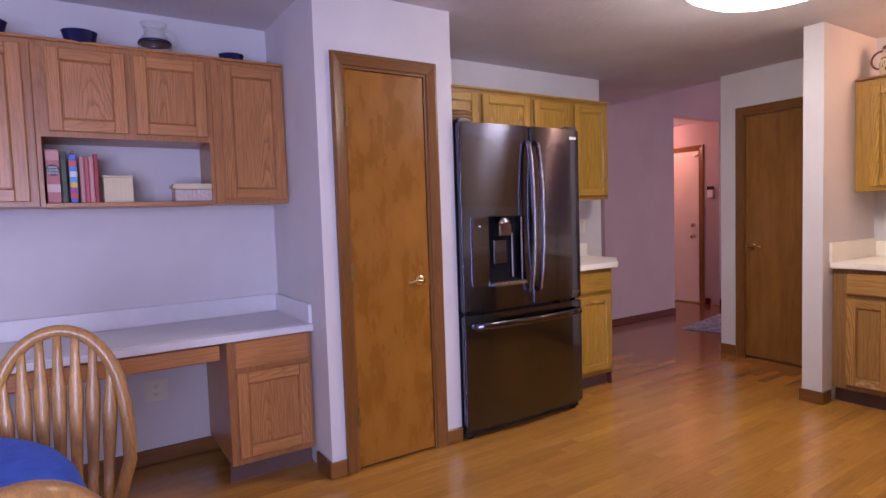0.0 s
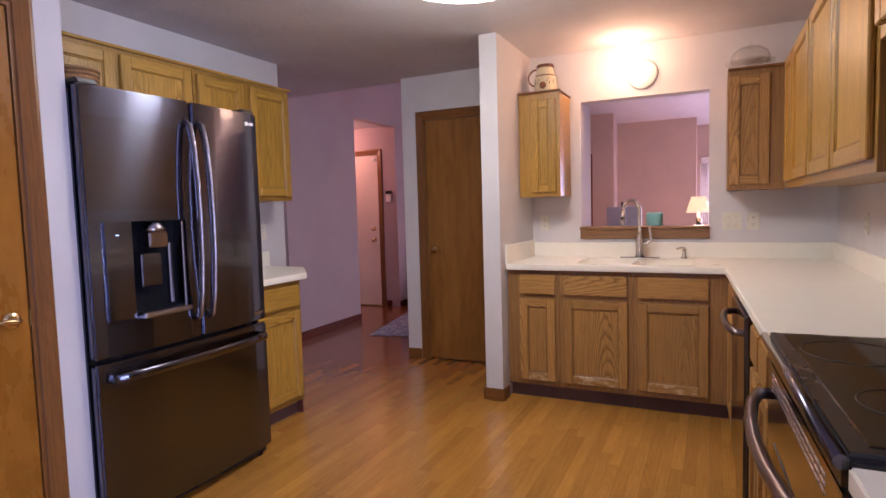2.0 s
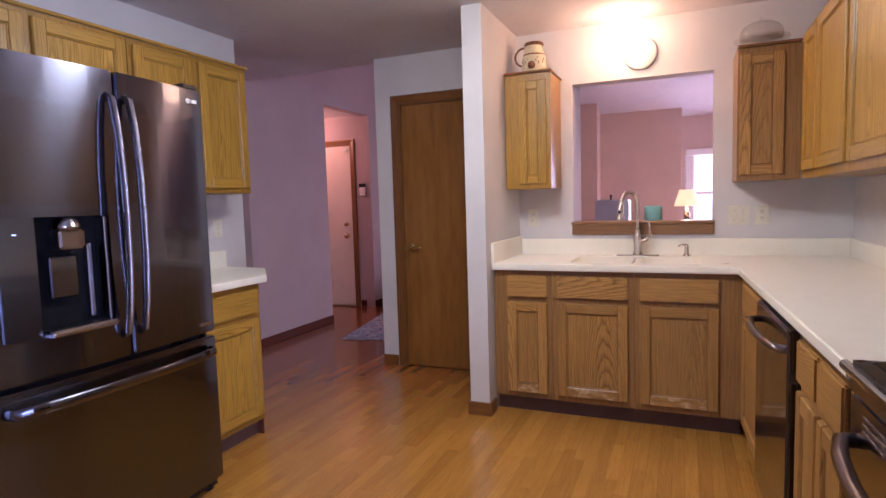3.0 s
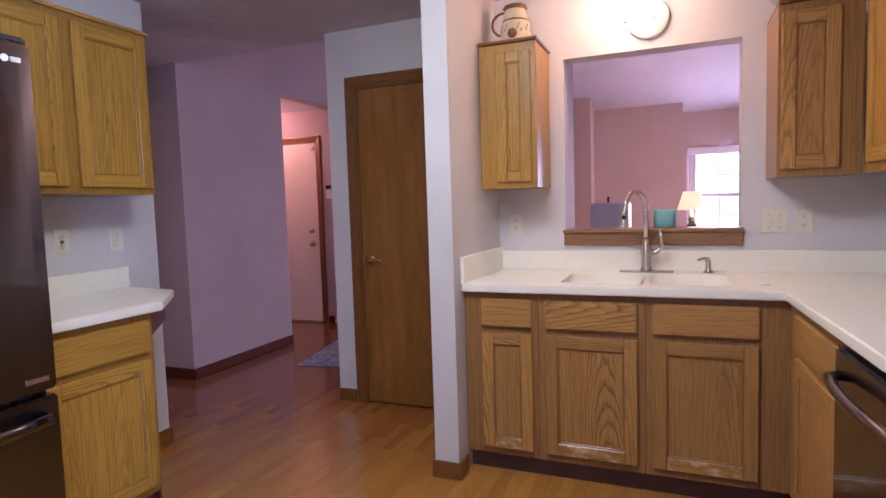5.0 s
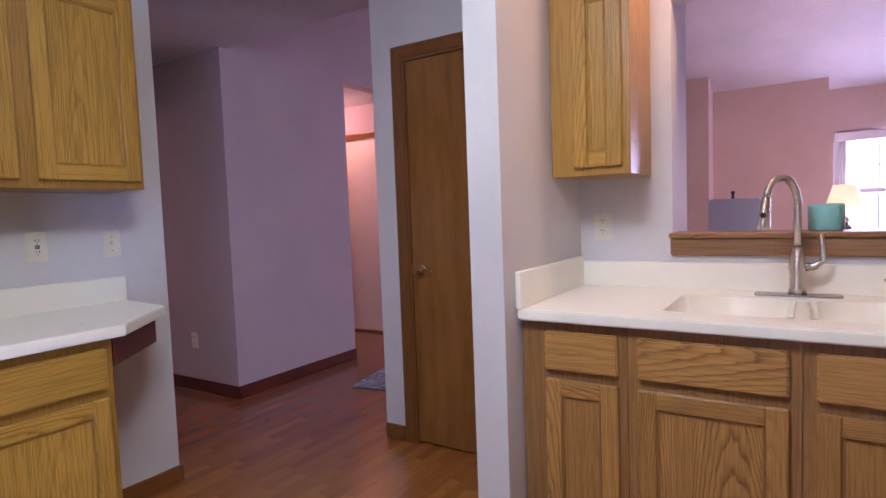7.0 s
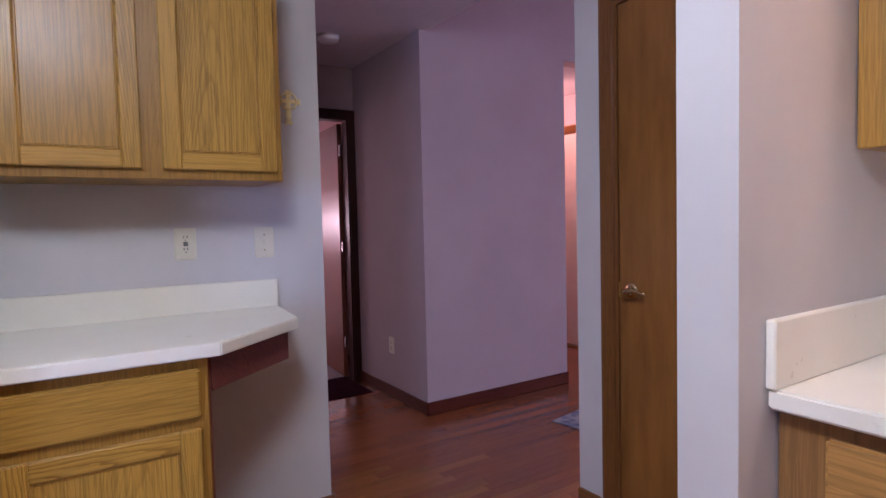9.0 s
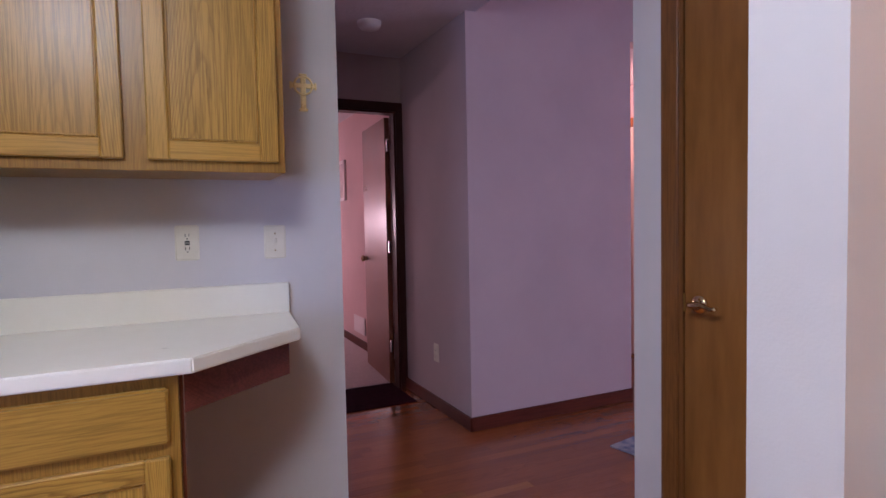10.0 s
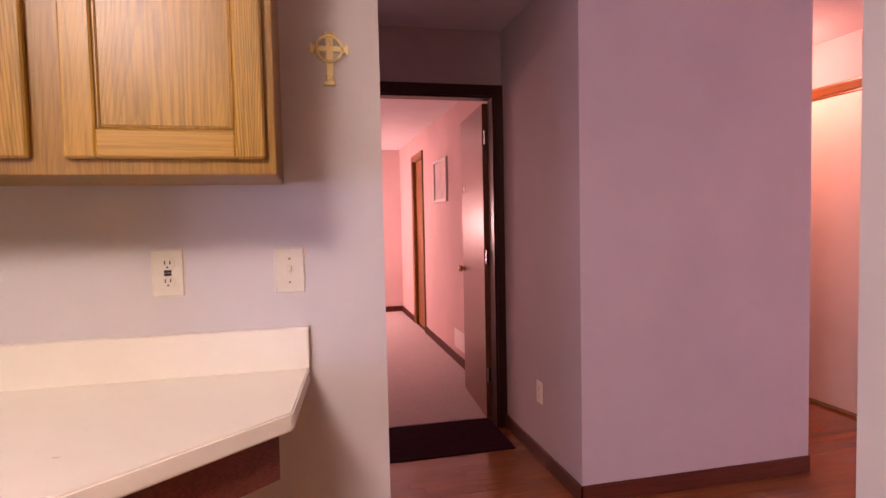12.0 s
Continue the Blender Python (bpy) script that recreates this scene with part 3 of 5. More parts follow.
for z, r in ((0.90, 0.03), (1.05, 0.026)):
    part("door_knob", lathe(bmesh.new(), [(0.004, -0.055), (r * 0.8, -0.05), (r, -0.035), (r * 0.6, -0.018), (r, -0.006), (r, 0.006)], (0.80, 0, z), 18, "y"), brass, leaf, "brass knob")
part("threshold", bx(0, -0.05, 0.0, 0.89, 0.1, 0.012), bronze, d)
part("closer", bx(0.80, -0.02, 1.96, 0.85, 0.006, 1.99, bevel=0.003), white_plastic, d)
# bedroom doorway with its leaf swung in
d = tagged(thing("door_4", pose(4.15, 5.45, 0), "open brown slab door swung into the bedroom", "door"), kind="structure")
# casing coloured near black for the shade it stands in
casing("door_4", d, 0.79, 2.03, timber=(shaded_casing, shaded_casing))
lf = part("door_leaf", bx(-0.70, -0.02, 0.012, 0.0, 0.018, 2.01, bevel=0.002), surf("umber_slab", (0.17, 0.066, 0.034), (0.225, 0.092, 0.05), 5.0, 0.3, relief=0.03, fine=60), d)
lf.matrix_local = pose(0.77, 0.13, 0, 0, 0, -94)
for s in (-1, 1):
    part("door_knob", lathe(bmesh.new(), [(0.024, s * 0.018), (0.012, s * 0.03), (0.026, s * 0.05), (0.026, s * 0.062), (0.006, s * 0.072)], (-0.63, 0, 0.93), 16, "y"), brass, lf)
for z in (0.3, 1.05, 1.80):
    part("hinge", bx(0.755, 0.098, z - 0.045, 0.77, 0.118, z + 0.045, bevel=0.002), steel_bright, d)
# bedroom side door with casing and living-room door
d = tagged(thing("door_5", pose(5.10, 9.14, 0, 0, 0, -90), "closed brown inner door in the bedroom wall", "door"), kind="structure")
casing("door_5", d, 0.58, 2.03)
part("door_leaf", bx(0.017, 0.03, 0.012, 0.563, 0.06, 2.013, bevel=0.002), birch_dark, d)
d = tagged(thing("door_6", pose(9.83, 3.29, 0, 0, 0, -90), "oak-cased glazed door to the outside", "door"), kind="structure")
casing("door_6", d, 0.84, 2.03)
bm = bmesh.new()
for a in ((0.017, 0.09), (0.75, 0.823)):
    box(bm, a[0], 0.02, 0.012, a[1], 0.06, 2.013, bevel=0.002)
for a in ((0.012, 0.8), (1.9, 2.013)):
    box(bm, 0.09, 0.02, a[0], 0.75, 0.06, a[1], bevel=0.002)
part("door_leaf", bm, white_paint, d)
pane_glass = thin_glass("window_glass", (0.98, 0.98, 0.98))
p = part("pane", bx(0.09, 0.038, 0.8, 0.75, 0.042, 1.9), pane_glass, d)
p.visible_shadow = False


def window(name, m, w, h, label, cols, rows):
    win = tagged(thing(name, m, label, "window"), kind="structure")
    bm = bmesh.new()
    f = 0.055
    for a in ((0, 0, f, h), (w - f, 0, w, h), (f, 0, w - f, f), (f, h - f, w - f, h), (f, h / 2 - 0.025, w - f, h / 2 + 0.025)):
        box(bm, a[0], -0.012, a[1], a[2], 0.06, a[3], bevel=0.004)
    part("window_frame", bm, white_paint, win)
    part("window_sill", bx(-0.04, -0.05, -0.03, w + 0.04, 0.03, 0.0, bevel=0.005), white_paint, win)
    bm = bmesh.new()
    for i in range(1, cols):
        box(bm, f + (w - 2 * f) * i / cols - 0.008, 0.02, f, f + (w - 2 * f) * i / cols + 0.008, 0.035, h - f)
    for i in range(1, rows):
        z = f + (h - 2 * f) * i / rows
        if abs(z - h / 2) > 0.03:
            box(bm, f, 0.021, z - 0.007, w - f, 0.034, z + 0.007)
    part("muntin", bm, white_paint, win)
    g = part("pane", bx(f, 0.026, f, w - f, 0.030, h - f), pane_glass, win)
    g.visible_shadow = False
    return win


window("window_1", pose(10.45, 0.75, 0.71, 0, 0, -90), 1.79, 1.22, "white sash window bright with daylight", 6, 4)
v = thing("window_valance", pose(10.45, 0.80, 1.93, 0, 0, -90), "pale valance board above the living window", "valance")
part("board", bx(-0.03, -0.09, -0.05, 1.9, -0.01, 0.05, bevel=0.006), white_paint, v)
for x0, x1 in ((-0.02, 0.10),):
    bm = bmesh.new()
    for i in range(4):
        tube(bm, [(x0 + 0.03 * i, -0.05, -1.25), (x0 + 0.03 * i, -0.05, -0.05)], 0.02, 8)
    part("drape", bm, white_paint, v)
# dining glass door
d = tagged(thing("door_7", pose(0.05, -2.08, 0, 0, 0, 180), "white sliding glass patio door", "door"), kind="structure")
for x0, x1 in ((0, 1.1), (1.1, 2.2)):
    bm = bmesh.new()
    for a in ((x0, 0, x0 + 0.07, 2.1), (x1 - 0.07, 0, x1, 2.1), (x0 + 0.07, 0, x1 - 0.07, 0.09), (x0 + 0.07, 2.01, x1 - 0.07, 2.1)):
        box(bm, a[0], 0.02, a[1], a[2], 0.07, a[3], bevel=0.004)
    part("sash", bm, white_paint, d)
    g = part("pane", bx(x0 + 0.07, 0.043, 0.09, x1 - 0.07, 0.047, 2.01), pane_glass, d)
    g.visible_shadow = False
# pale overcast distance outside the windows
hazy = glow("overcast_haze", (0.84, 0.86, 1.0), 1.4)
structure("backdrop", bx(11.6, -4.5, -0.3, 11.7, 6.0, 5.0), hazy, "pale overcast distance outside the living windows")
# outside ground
lawn = surf("lawn_green", (0.04, 0.075, 0.02), (0.08, 0.12, 0.04), 3, 0.9, relief=0.6, fine=40)
structure("ground", bx(-400, -400, -0.4, 400, 400, -0.3), lawn, "grass outside the house")


# ---- cabinets ----
OAK_SET = {"v": oak_v, "h": oak_h, "f": oak_frame, "low": oak_worn}


def panel_door(parent, x0, x1, z0, z1, name="door", rail=0.055, worn=False):
    """A framed oak door at local y 0, face at -y: two stiles, two rails and a recessed panel."""
    t = 0.019
    d = part(name, bx(x0 + rail + 0.006, -t + 0.010, z0 + rail + 0.006, x1 - rail - 0.006, -0.002, z1 - rail - 0.006), OAK_SET["v"], parent)
    for a in (x0, x1 - rail):
        part("stile", bx(a, -t, z0, a + rail, 0, z1, bevel=0.004), OAK_SET["v"], d)
    for a, timber in ((z0 + 0.0004, OAK_SET["low"] if worn else OAK_SET["h"]), (z1 - rail, OAK_SET["h"])):
        part("rail", bx(x0 + rail - 0.001, -t + 0.0006, a, x1 - rail + 0.001, 0, a + rail - 0.0004, bevel=0.004), timber, d)
    bm = bmesh.new()
    for a in ((x0 + rail, z0 + rail, x0 + rail + 0.008, z1 - rail), (x1 - rail - 0.008, z0 + rail, x1 - rail, z1 - rail),
              (x0 + rail + 0.008, z0 + rail, x1 - rail - 0.008, z0 + rail + 0.008), (x0 + rail + 0.008, z1 - rail - 0.008, x1 - rail - 0.008, z1 - rail)):
        box(bm, a[0], -t + 0.006, a[1], a[2], 0, a[3], bevel=0.003)
    part("moulding", bm, OAK_SET["f"], d)
    return d


def drawer_front(parent, x0, x1, z0, z1):
    return part("drawer_front", bx(x0, -0.019, z0, x1, 0, z1, bevel=0.006, seg=2), OAK_SET["h"], parent)


def cabinet(name, m, w, z0, z1, depth, doors=(), drawers=(), label="", toe=False, sink=False, group="", worn=False):
    """A face-framed cabinet: local x across, front at y 0 towards -y."""
    c = thing(name, m, label, "cabinet", group)
    bm = bmesh.new()
    if sink:
        box(bm, 0, 0, z0, w, 0.022, z1)
        box(bm, 0, 0.022, z0, w, depth, 0.70)
    else:
        box(bm, 0, 0, z0, w, depth, z1, bevel=0.002)
    part("carcass", bm, OAK_SET["f"], c)
    for a in doors:
        panel_door(c, *a, worn=worn)
    for a in drawers:
        drawer_front(c, *a)
    if toe:
        part("toe_kick", bx(0, 0.06, 0.0, w, 0.075, z0), toe_mat, c)
    return c


# sink run: three columns under the sink, face towards -x
FX = 4.238
def sink_m(y):
    return pose(FX, y, 0, 0, 0, -90)


cabinet("base_cabinet", sink_m(1.912), 0.352, 0.10, 0.876, 0.60, [(0.085, 0.325, 0.135, 0.685)], [(0.085, 0.325, 0.715, 0.845)], "oak base cabinet with drawer and door beside the stub wall", True, worn=True, group="kitchen base cabinets")
cabinet("base_cabinet", sink_m(1.558), 0.456, 0.10, 0.876, 0.60, [(0.030, 0.426, 0.135, 0.685)], [(0.030, 0.426, 0.715, 0.845)], "oak sink base cabinet with drawer front and door", True, True, worn=True, group="kitchen base cabinets")
cabinet("base_cabinet", sink_m(1.100), 0.534, 0.10, 0.876, 0.60, [(0.030, 0.425, 0.135, 0.685)], [(0.030, 0.425, 0.715, 0.845)], "oak sink base cabinet with drawer front and door", True, True, worn=True, group="kitchen base cabinets")
# south run, face towards +y
SLANT = 2.46                           # the south run stands a little out of square
def front_y(x):
    return 0.592 - (4.206 - x) * math.tan(radians(SLANT))


def south_m(x, out=0.0):
    return pose(x, front_y(x) - 0.027 + out, 0, 0, 0, 180 + SLANT)


cabinet("base_cabinet", south_m(4.236), 0.66, 0.10, 0.876, 0.47, [(0.13, 0.63, 0.135, 0.685)], [(0.13, 0.63, 0.715, 0.845)], "oak corner base cabinet with drawer and door", True, group="kitchen base cabinets")
cabinet("base_cabinet", south_m(2.958), 0.50, 0.10, 0.876, 0.47, [(0.02, 0.24, 0.135, 0.685), (0.26, 0.48, 0.135, 0.685)], [(0.02, 0.24, 0.715, 0.845), (0.26, 0.48, 0.715, 0.845)], "oak base cabinet with two drawers beside the range", True, group="kitchen base cabinets")
cabinet("base_cabinet", south_m(1.546), 0.44, 0.10, 0.876, 0.40, [(0.02, 0.21, 0.135, 0.685), (0.23, 0.42, 0.135, 0.685)], [(0.02, 0.21, 0.715, 0.845), (0.23, 0.42, 0.715, 0.845)], "oak base cabinet at the end of the counter", True, group="kitchen base cabinets")

# dishwasher
dw = thing("dishwasher", south_m(3.568), "dark stainless dishwasher with a curved bar handle", "dishwasher")
part("tub", bx(0, 0.0, 0.09, 0.602, 0.47, 0.868), black_plastic, dw)
part("door_panel", bx(0.006, -0.035, 0.115, 0.596, 0.0, 0.862, bevel=0.008, seg=2), steel, dw)
part("toe_panel", bx(0.006, 0.05, 0.0, 0.596, 0.065, 0.09), black_plastic, dw)
pts = [(0.05, -0.03, 0.79), (0.07, -0.065, 0.79), (0.18, -0.082, 0.79), (0.30, -0.086, 0.79), (0.42, -0.082, 0.79), (0.53, -0.065, 0.79), (0.55, -0.03, 0.79)]
part("handle", tube(bmesh.new(), pts, 0.014), steel_warm, dw, "curved stainless bar handle")

# range
rg = thing("range", south_m(2.414, 0.02) @ Matrix.Diagonal((1.07, 1, 1, 1)), "black and stainless electric range with glass cooktop", "range")
part("oven_body", bx(0.0, 0.03, 0.06, 0.796, 0.52, 0.895, bevel=0.004), black_plastic, rg)
ct = part("cooktop", bx(-0.004, -0.012, 0.896, 0.800, 0.525, 0.926, bevel=0.012, seg=3), black_plastic, rg)
part("glass_top", bx(0.03, 0.03, 0.922, 0.766, 0.45, 0.929, bevel=0.002), black_glass, ct)
part("front_trim", tube(bmesh.new(), [(0.0, -0.012, 0.912), (0.796, -0.012, 0.912)], 0.012), steel, ct, "stainless front rail")
burner = surf("burner_ring_grey", (0.025, 0.024, 0.022), (0.035, 0.033, 0.03), 20, 0.3, relief=0)
for x, y, r in ((0.20, 0.15, 0.11), (0.56, 0.15, 0.085), (0.20, 0.36, 0.075), (0.56, 0.36, 0.085)):
    bm = bmesh.new()
    pts = arc((x, y, 0.9295), (1, 0, 0), (0, 1, 0), r, 0, 360, 30)
    tube(bm, pts, 0.0012, 4)
    part("burner", bm, burner, ct)
part("oven_door", bx(0.012, -0.005, 0.22, 0.784, 0.03, 0.862, bevel=0.008, seg=2), steel, rg)
part("oven_window", bx(0.13, -0.008, 0.34, 0.63, 0.0, 0.66, bevel=0.003), black_glass, rg)
part("drawer", bx(0.012, -0.002, 0.07, 0.784, 0.03, 0.205, bevel=0.006, seg=2), steel, rg)
vent = part("vent_strip", bx(0.02, -0.0075, 0.866, 0.776, 0.03, 0.893), steel, rg)
for i in range(14):
    for r in range(3):
        part("vent_slot", bx(0.09 + i * 0.042, -0.0068, 0.795 + r * 0.016, 0.122 + i * 0.042, -0.004, 0.801 + r * 0.016), steel_bright, vent)
pts = [(0.055, 0.0, 0.765), (0.060, -0.034, 0.765), (0.145, -0.058, 0.765), (0.27, -0.074, 0.765), (0.40, -0.080, 0.765), (0.53, -0.074, 0.765), (0.65, -0.058, 0.765), (0.735, -0.034, 0.765), (0.742, 0.0, 0.765)]
part("handle", tube(bmesh.new(), pts, 0.016, 12), steel_warm, rg, "bowed stainless oven handle")
part("backguard", bx(0.0, 0.46, 0.927, 0.796, 0.53, 1.10, bevel=0.01, seg=2), black_plastic, rg)

# worktops
sink0, sink1, FRONT = 0.76, 1.47, front_y(4.206)
cx0, cx1 = 4.205, EX - 0.002
sxa, sxb = 4.335, 4.70
top = thing("worktop", pose(0, 0, 0), "cream laminate worktop with an integral double sink", "worktop")
bm = bmesh.new()
# one slab with the sink cut out of it
gx, gy = [2.420, cx0, sxa, sxb, cx1], [SY + 0.002, FRONT, sink0, sink1, 1.915]
gv = {}
for i in range(4):
    for j in range(4):
        if (i == 0 and j > 0) or (i == 2 and j == 2):
            continue
        f = [gv.setdefault(k, bm.verts.new((gx[k[0]], front_y(gx[0]) if k == (0, 1) else gy[k[1]], 0.914))) if k not in gv else gv[k] for k in ((i, j), (i + 1, j), (i + 1, j + 1), (i, j + 1))]
        bm.faces.new(f)
low = bmesh.ops.extrude_face_region(bm, geom=bm.faces[:])
bmesh.ops.translate(bm, vec=(0, 0, -0.038), verts=[v for v in low["geom"] if isinstance(v, bmesh.types.BMVert)])
bmesh.ops.recalc_face_normals(bm, faces=bm.faces)
bmesh.ops.bevel(bm, geom=[e for e in bm.edges if e.calc_face_angle(0) > 1], offset=0.005, segments=2, affect="EDGES")
part("slab", bm, counter, top)
bm = bmesh.new()
for y0, y1, dep in ((sink0, 1.085, 0.15), (1.125, sink1, 0.18)):
    z = 0.906 - dep
    outer = [(sxa, y0), (sxb, y0), (sxb, y1), (sxa, y1)]
    inner = [(sxa + 0.03, y0 + 0.03), (sxb - 0.03, y0 + 0.03), (sxb - 0.03, y1 - 0.03), (sxa + 0.03, y1 - 0.03)]
    hi = [bm.verts.new((x, y, 0.9125)) for x, y in outer]
    lo = [bm.verts.new((x, y, z)) for x, y in inner]
    bm.faces.new(lo)
    for i in range(4):
        bm.faces.new((hi[i], hi[(i + 1) % 4], lo[(i + 1) % 4], lo[i]))
bmesh.ops.recalc_face_normals(bm, faces=bm.faces)
bmesh.ops.bevel(bm, geom=[e for e in bm.edges if not e.is_boundary], offset=0.022, segments=3, affect="EDGES")
for f in bm.faces:
    f.smooth = True
box(bm, sxa, 1.084, 0.80, sxb, 1.126, 0.9065, bevel=0.008, seg=2)
part("sink_bowl", bm, counter, top)
bm = bmesh.new()
box(bm, EX - 0.021, SY + 0.02, 0.9135, EX - 0.001, 1.916, 1.018, bevel=0.003)
box(bm, 4.200, 1.898, 0.9135, EX - 0.021, 1.9165, 1.040, bevel=0.003)
box(bm, 2.420, SY + 0.001, 0.9135, EX - 0.001, SY + 0.021, 1.018, bevel=0.003)
part("backsplash", bm, counter, top)
end = thing("worktop", pose(0, 0, 0), "cream laminate worktop end beside the range", "worktop")
part("slab", prism(bmesh.new(), [(1.10, SY + 0.002), (1.548, SY + 0.002), (1.548, front_y(1.548)), (1.10, front_y(1.10))], 0.876, 0.914, 0.004), counter, end)
part("backsplash", bx(1.10, SY + 0.001, 0.9135, 1.548, SY + 0.021, 1.018, bevel=0.003), counter, end)

# peninsula counter by the fridge
OAK_SET.update(v=yellow_oak_v, h=yellow_oak_h, f=yellow_oak_frame)
pen_cab = cabinet("base_cabinet", pose(2.925, 3.04, 0), 0.527, 0.10, 0.876, 0.59, [(0.06, 0.503, 0.135, 0.680)], [(0.06, 0.503, 0.710, 0.845)], "oak base cabinet with drawer and door beside the fridge", True, group="kitchen base cabinets")
pen = thing("worktop", pose(0, 0, 0), "cream laminate worktop with a clipped corner beside the fridge", "worktop")
part("slab", prism(bmesh.new(), [(2.925, 3.005), (3.483, 3.005), (3.79, 3.275), (3.822, NY - 0.002), (2.925, NY - 0.002)], 0.876, 0.914, 0.004), counter, pen)
part("backsplash", bx(2.925, NY - 0.021, 0.9135, 3.822, NY - 0.001, 1.020, bevel=0.003), counter, pen)
apron_wood = wood("apron_reddish", "x", (0.21, 0.058, 0.040), (0.14, 0.038, 0.026))
part("end_panel", bx(0.5275, 0.021, 0.0, 0.536, 0.585, 0.8755), apron_wood, pen_cab, "reddish-brown end panel")
part("caulk_line", bx(0.528, 0.5855, 0.0, 0.545, 0.593, 0.8755, bevel=0.002), white_paint, pen_cab, "white caulk bead at the wall")
apron = bmesh.new()
prism(apron, [(3.4635, 3.056), (3.76, 3.305), (3.748, 3.320), (3.4635, 3.078)], 0.77, 0.8755)
part("apron", apron, apron_wood, pen, "reddish-brown apron board")

# upper cabinets on the north wall
cabinet("upper_cabinet", pose(2.965, 3.335, 0), 0.807, 1.382, 2.132, 0.299, [(0.022, 0.375, 1.412, 2.105), (0.432, 0.787, 1.412, 2.105)], (), "oak upper cabinet with two tall doors", group="kitchen upper cabinets")
cabinet("upper_cabinet", pose(1.958, 3.335, 0), 1.003, 1.83, 2.132, 0.299, [(0.03, 0.525, 1.85, 2.108), (0.56, 0.985, 1.85, 2.108)], (), "short oak cabinet above the fridge", group="kitchen upper cabinets")
cr = thing("crown_strip", pose(1.958, 3.32, 2.1325), "thin oak strip along the upper cabinet tops", "trim")
part("strip", bx(0, -0.006, 0, 1.82, 0.02, 0.016, bevel=0.004), yellow_oak_h, cr)
# uppers by the sink
cabinet("upper_cabinet", pose(4.552, 1.914, 0, 0, 0, -90), 0.294, 1.362, 2.085, 0.321, [(0.090, 0.268, 1.392, 2.040)], (), "narrow oak wall cabinet beside the pass-through", group="kitchen upper cabinets")
OAK_SET.update(v=oak_v, h=oak_h, f=oak_frame)
cabinet("upper_cabinet", pose(4.552, 0.578, 0, 0, 0, -90), 0.308, 1.362, 2.085, 0.321, [(0.012, 0.226, 1.392, 2.050)], (), "narrow oak wall cabinet near the corner", group="kitchen upper cabinets")
for y in (1.913, 0.578):
    c = thing("cabinet_top_board", pose(4.552, y, 2.0855, 0, 0, -90), "thin dark oak board on the cabinet top", "trim")
    part("board", bx(0.0, -0.022, 0, 0.304, 0.32, 0.014, bevel=0.004), trim_x, c)
sx = pose(4.53, 0.268, 0, 0, 0, 180)
OAK_SET.update(v=yellow_oak_v, h=yellow_oak_h, f=yellow_oak_frame)
cabinet("upper_cabinet", sx, 0.96, 1.362, 2.12, 0.315, [(0.08, 0.40, 1.40, 2.09), (0.42, 0.94, 1.40, 2.09)], (), "oak upper cabinet with two doors", group="kitchen upper cabinets")
cabinet("upper_cabinet", pose(3.568, 0.268, 0, 0, 0, 180), 1.13, 1.362, 2.12, 0.315, [(0.03, 0.55, 1.40, 2.09), (0.58, 1.10, 1.40, 2.09)], (), "oak upper cabinet with two doors", group="kitchen upper cabinets")
cabinet("upper_cabinet", pose(2.436, 0.268, 0, 0, 0, 180), 0.768, 1.70, 2.12, 0.315, [(0.03, 0.37, 1.73, 2.09), (0.40, 0.74, 1.73, 2.09)], (), "short oak cabinet above the range", group="kitchen upper cabinets")
cabinet("upper_cabinet", pose(1.666, 0.268, 0, 0, 0, 180), 0.55, 1.362, 2.12, 0.315, [(0.02, 0.26, 1.40, 2.09), (0.29, 0.53, 1.40, 2.09)], (), "oak upper cabinet at the end of the run", group="kitchen upper cabinets")

# ---- refrigerator ----
fr = thing("refrigerator", pose(1.965, 2.805, 0), "dark stainless french-door refrigerator with water dispenser", "refrigerator")
FW, FH = 0.937, 1.812
part("cabinet_body", bx(0.004, 0.075, 0.035, FW - 0.004, 0.80, FH - 0.025, bevel=0.004), dark_side, fr)
mid = 0.497


def fridge_leaf(name, x0, x1, z0, z1):
    """A door leaf with a slightly bowed face and rounded edges."""
    bm = bmesh.new()
    n = 10
    xs = [x0 + (x1 - x0) * k / n for k in range(n + 1)]
    front = [(x, 0.026 * ((2 * (x - FW / 2) / FW) ** 2) - 0.012) for x in xs]
    prism(bm, [(x0, 0.068), *front, (x1, 0.068)], z0, z1)
    es = [e for e in bm.edges if e.calc_face_angle(0) > 0.5]
    bmesh.ops.bevel(bm, geom=es, offset=0.008, segments=2, affect="EDGES")
    return part(name, bm, steel, fr)


ld = fridge_leaf("left_door", 0.0, mid - 0.004, 0.742, FH)
rd = fridge_leaf("right_door", mid + 0.004, FW, 0.742, FH)
fz = fridge_leaf("freezer_drawer", 0.0, FW, 0.055, 0.722)
part("gasket", bx(0.008, 0.0635, 0.05, FW - 0.008, 0.074, FH - 0.006), black_plastic, fr)
part("kick_grille", bx(0.01, 0.05, 0.012, FW - 0.01, 0.09, 0.054), black_plastic, fr)
for x in (0.05, FW - 0.05):
    part("foot", lathe(bmesh.new(), [(0.025, 0), (0.025, 0.02), (0.015, 0.036)], (x, 0.07, 0), 14), black_plastic, fr)
    part("hinge_cover", bx(x - 0.045, 0.02, FH - 0.002, x + 0.045, 0.16, FH + 0.022, bevel=0.008, seg=2), black_plastic, fr)
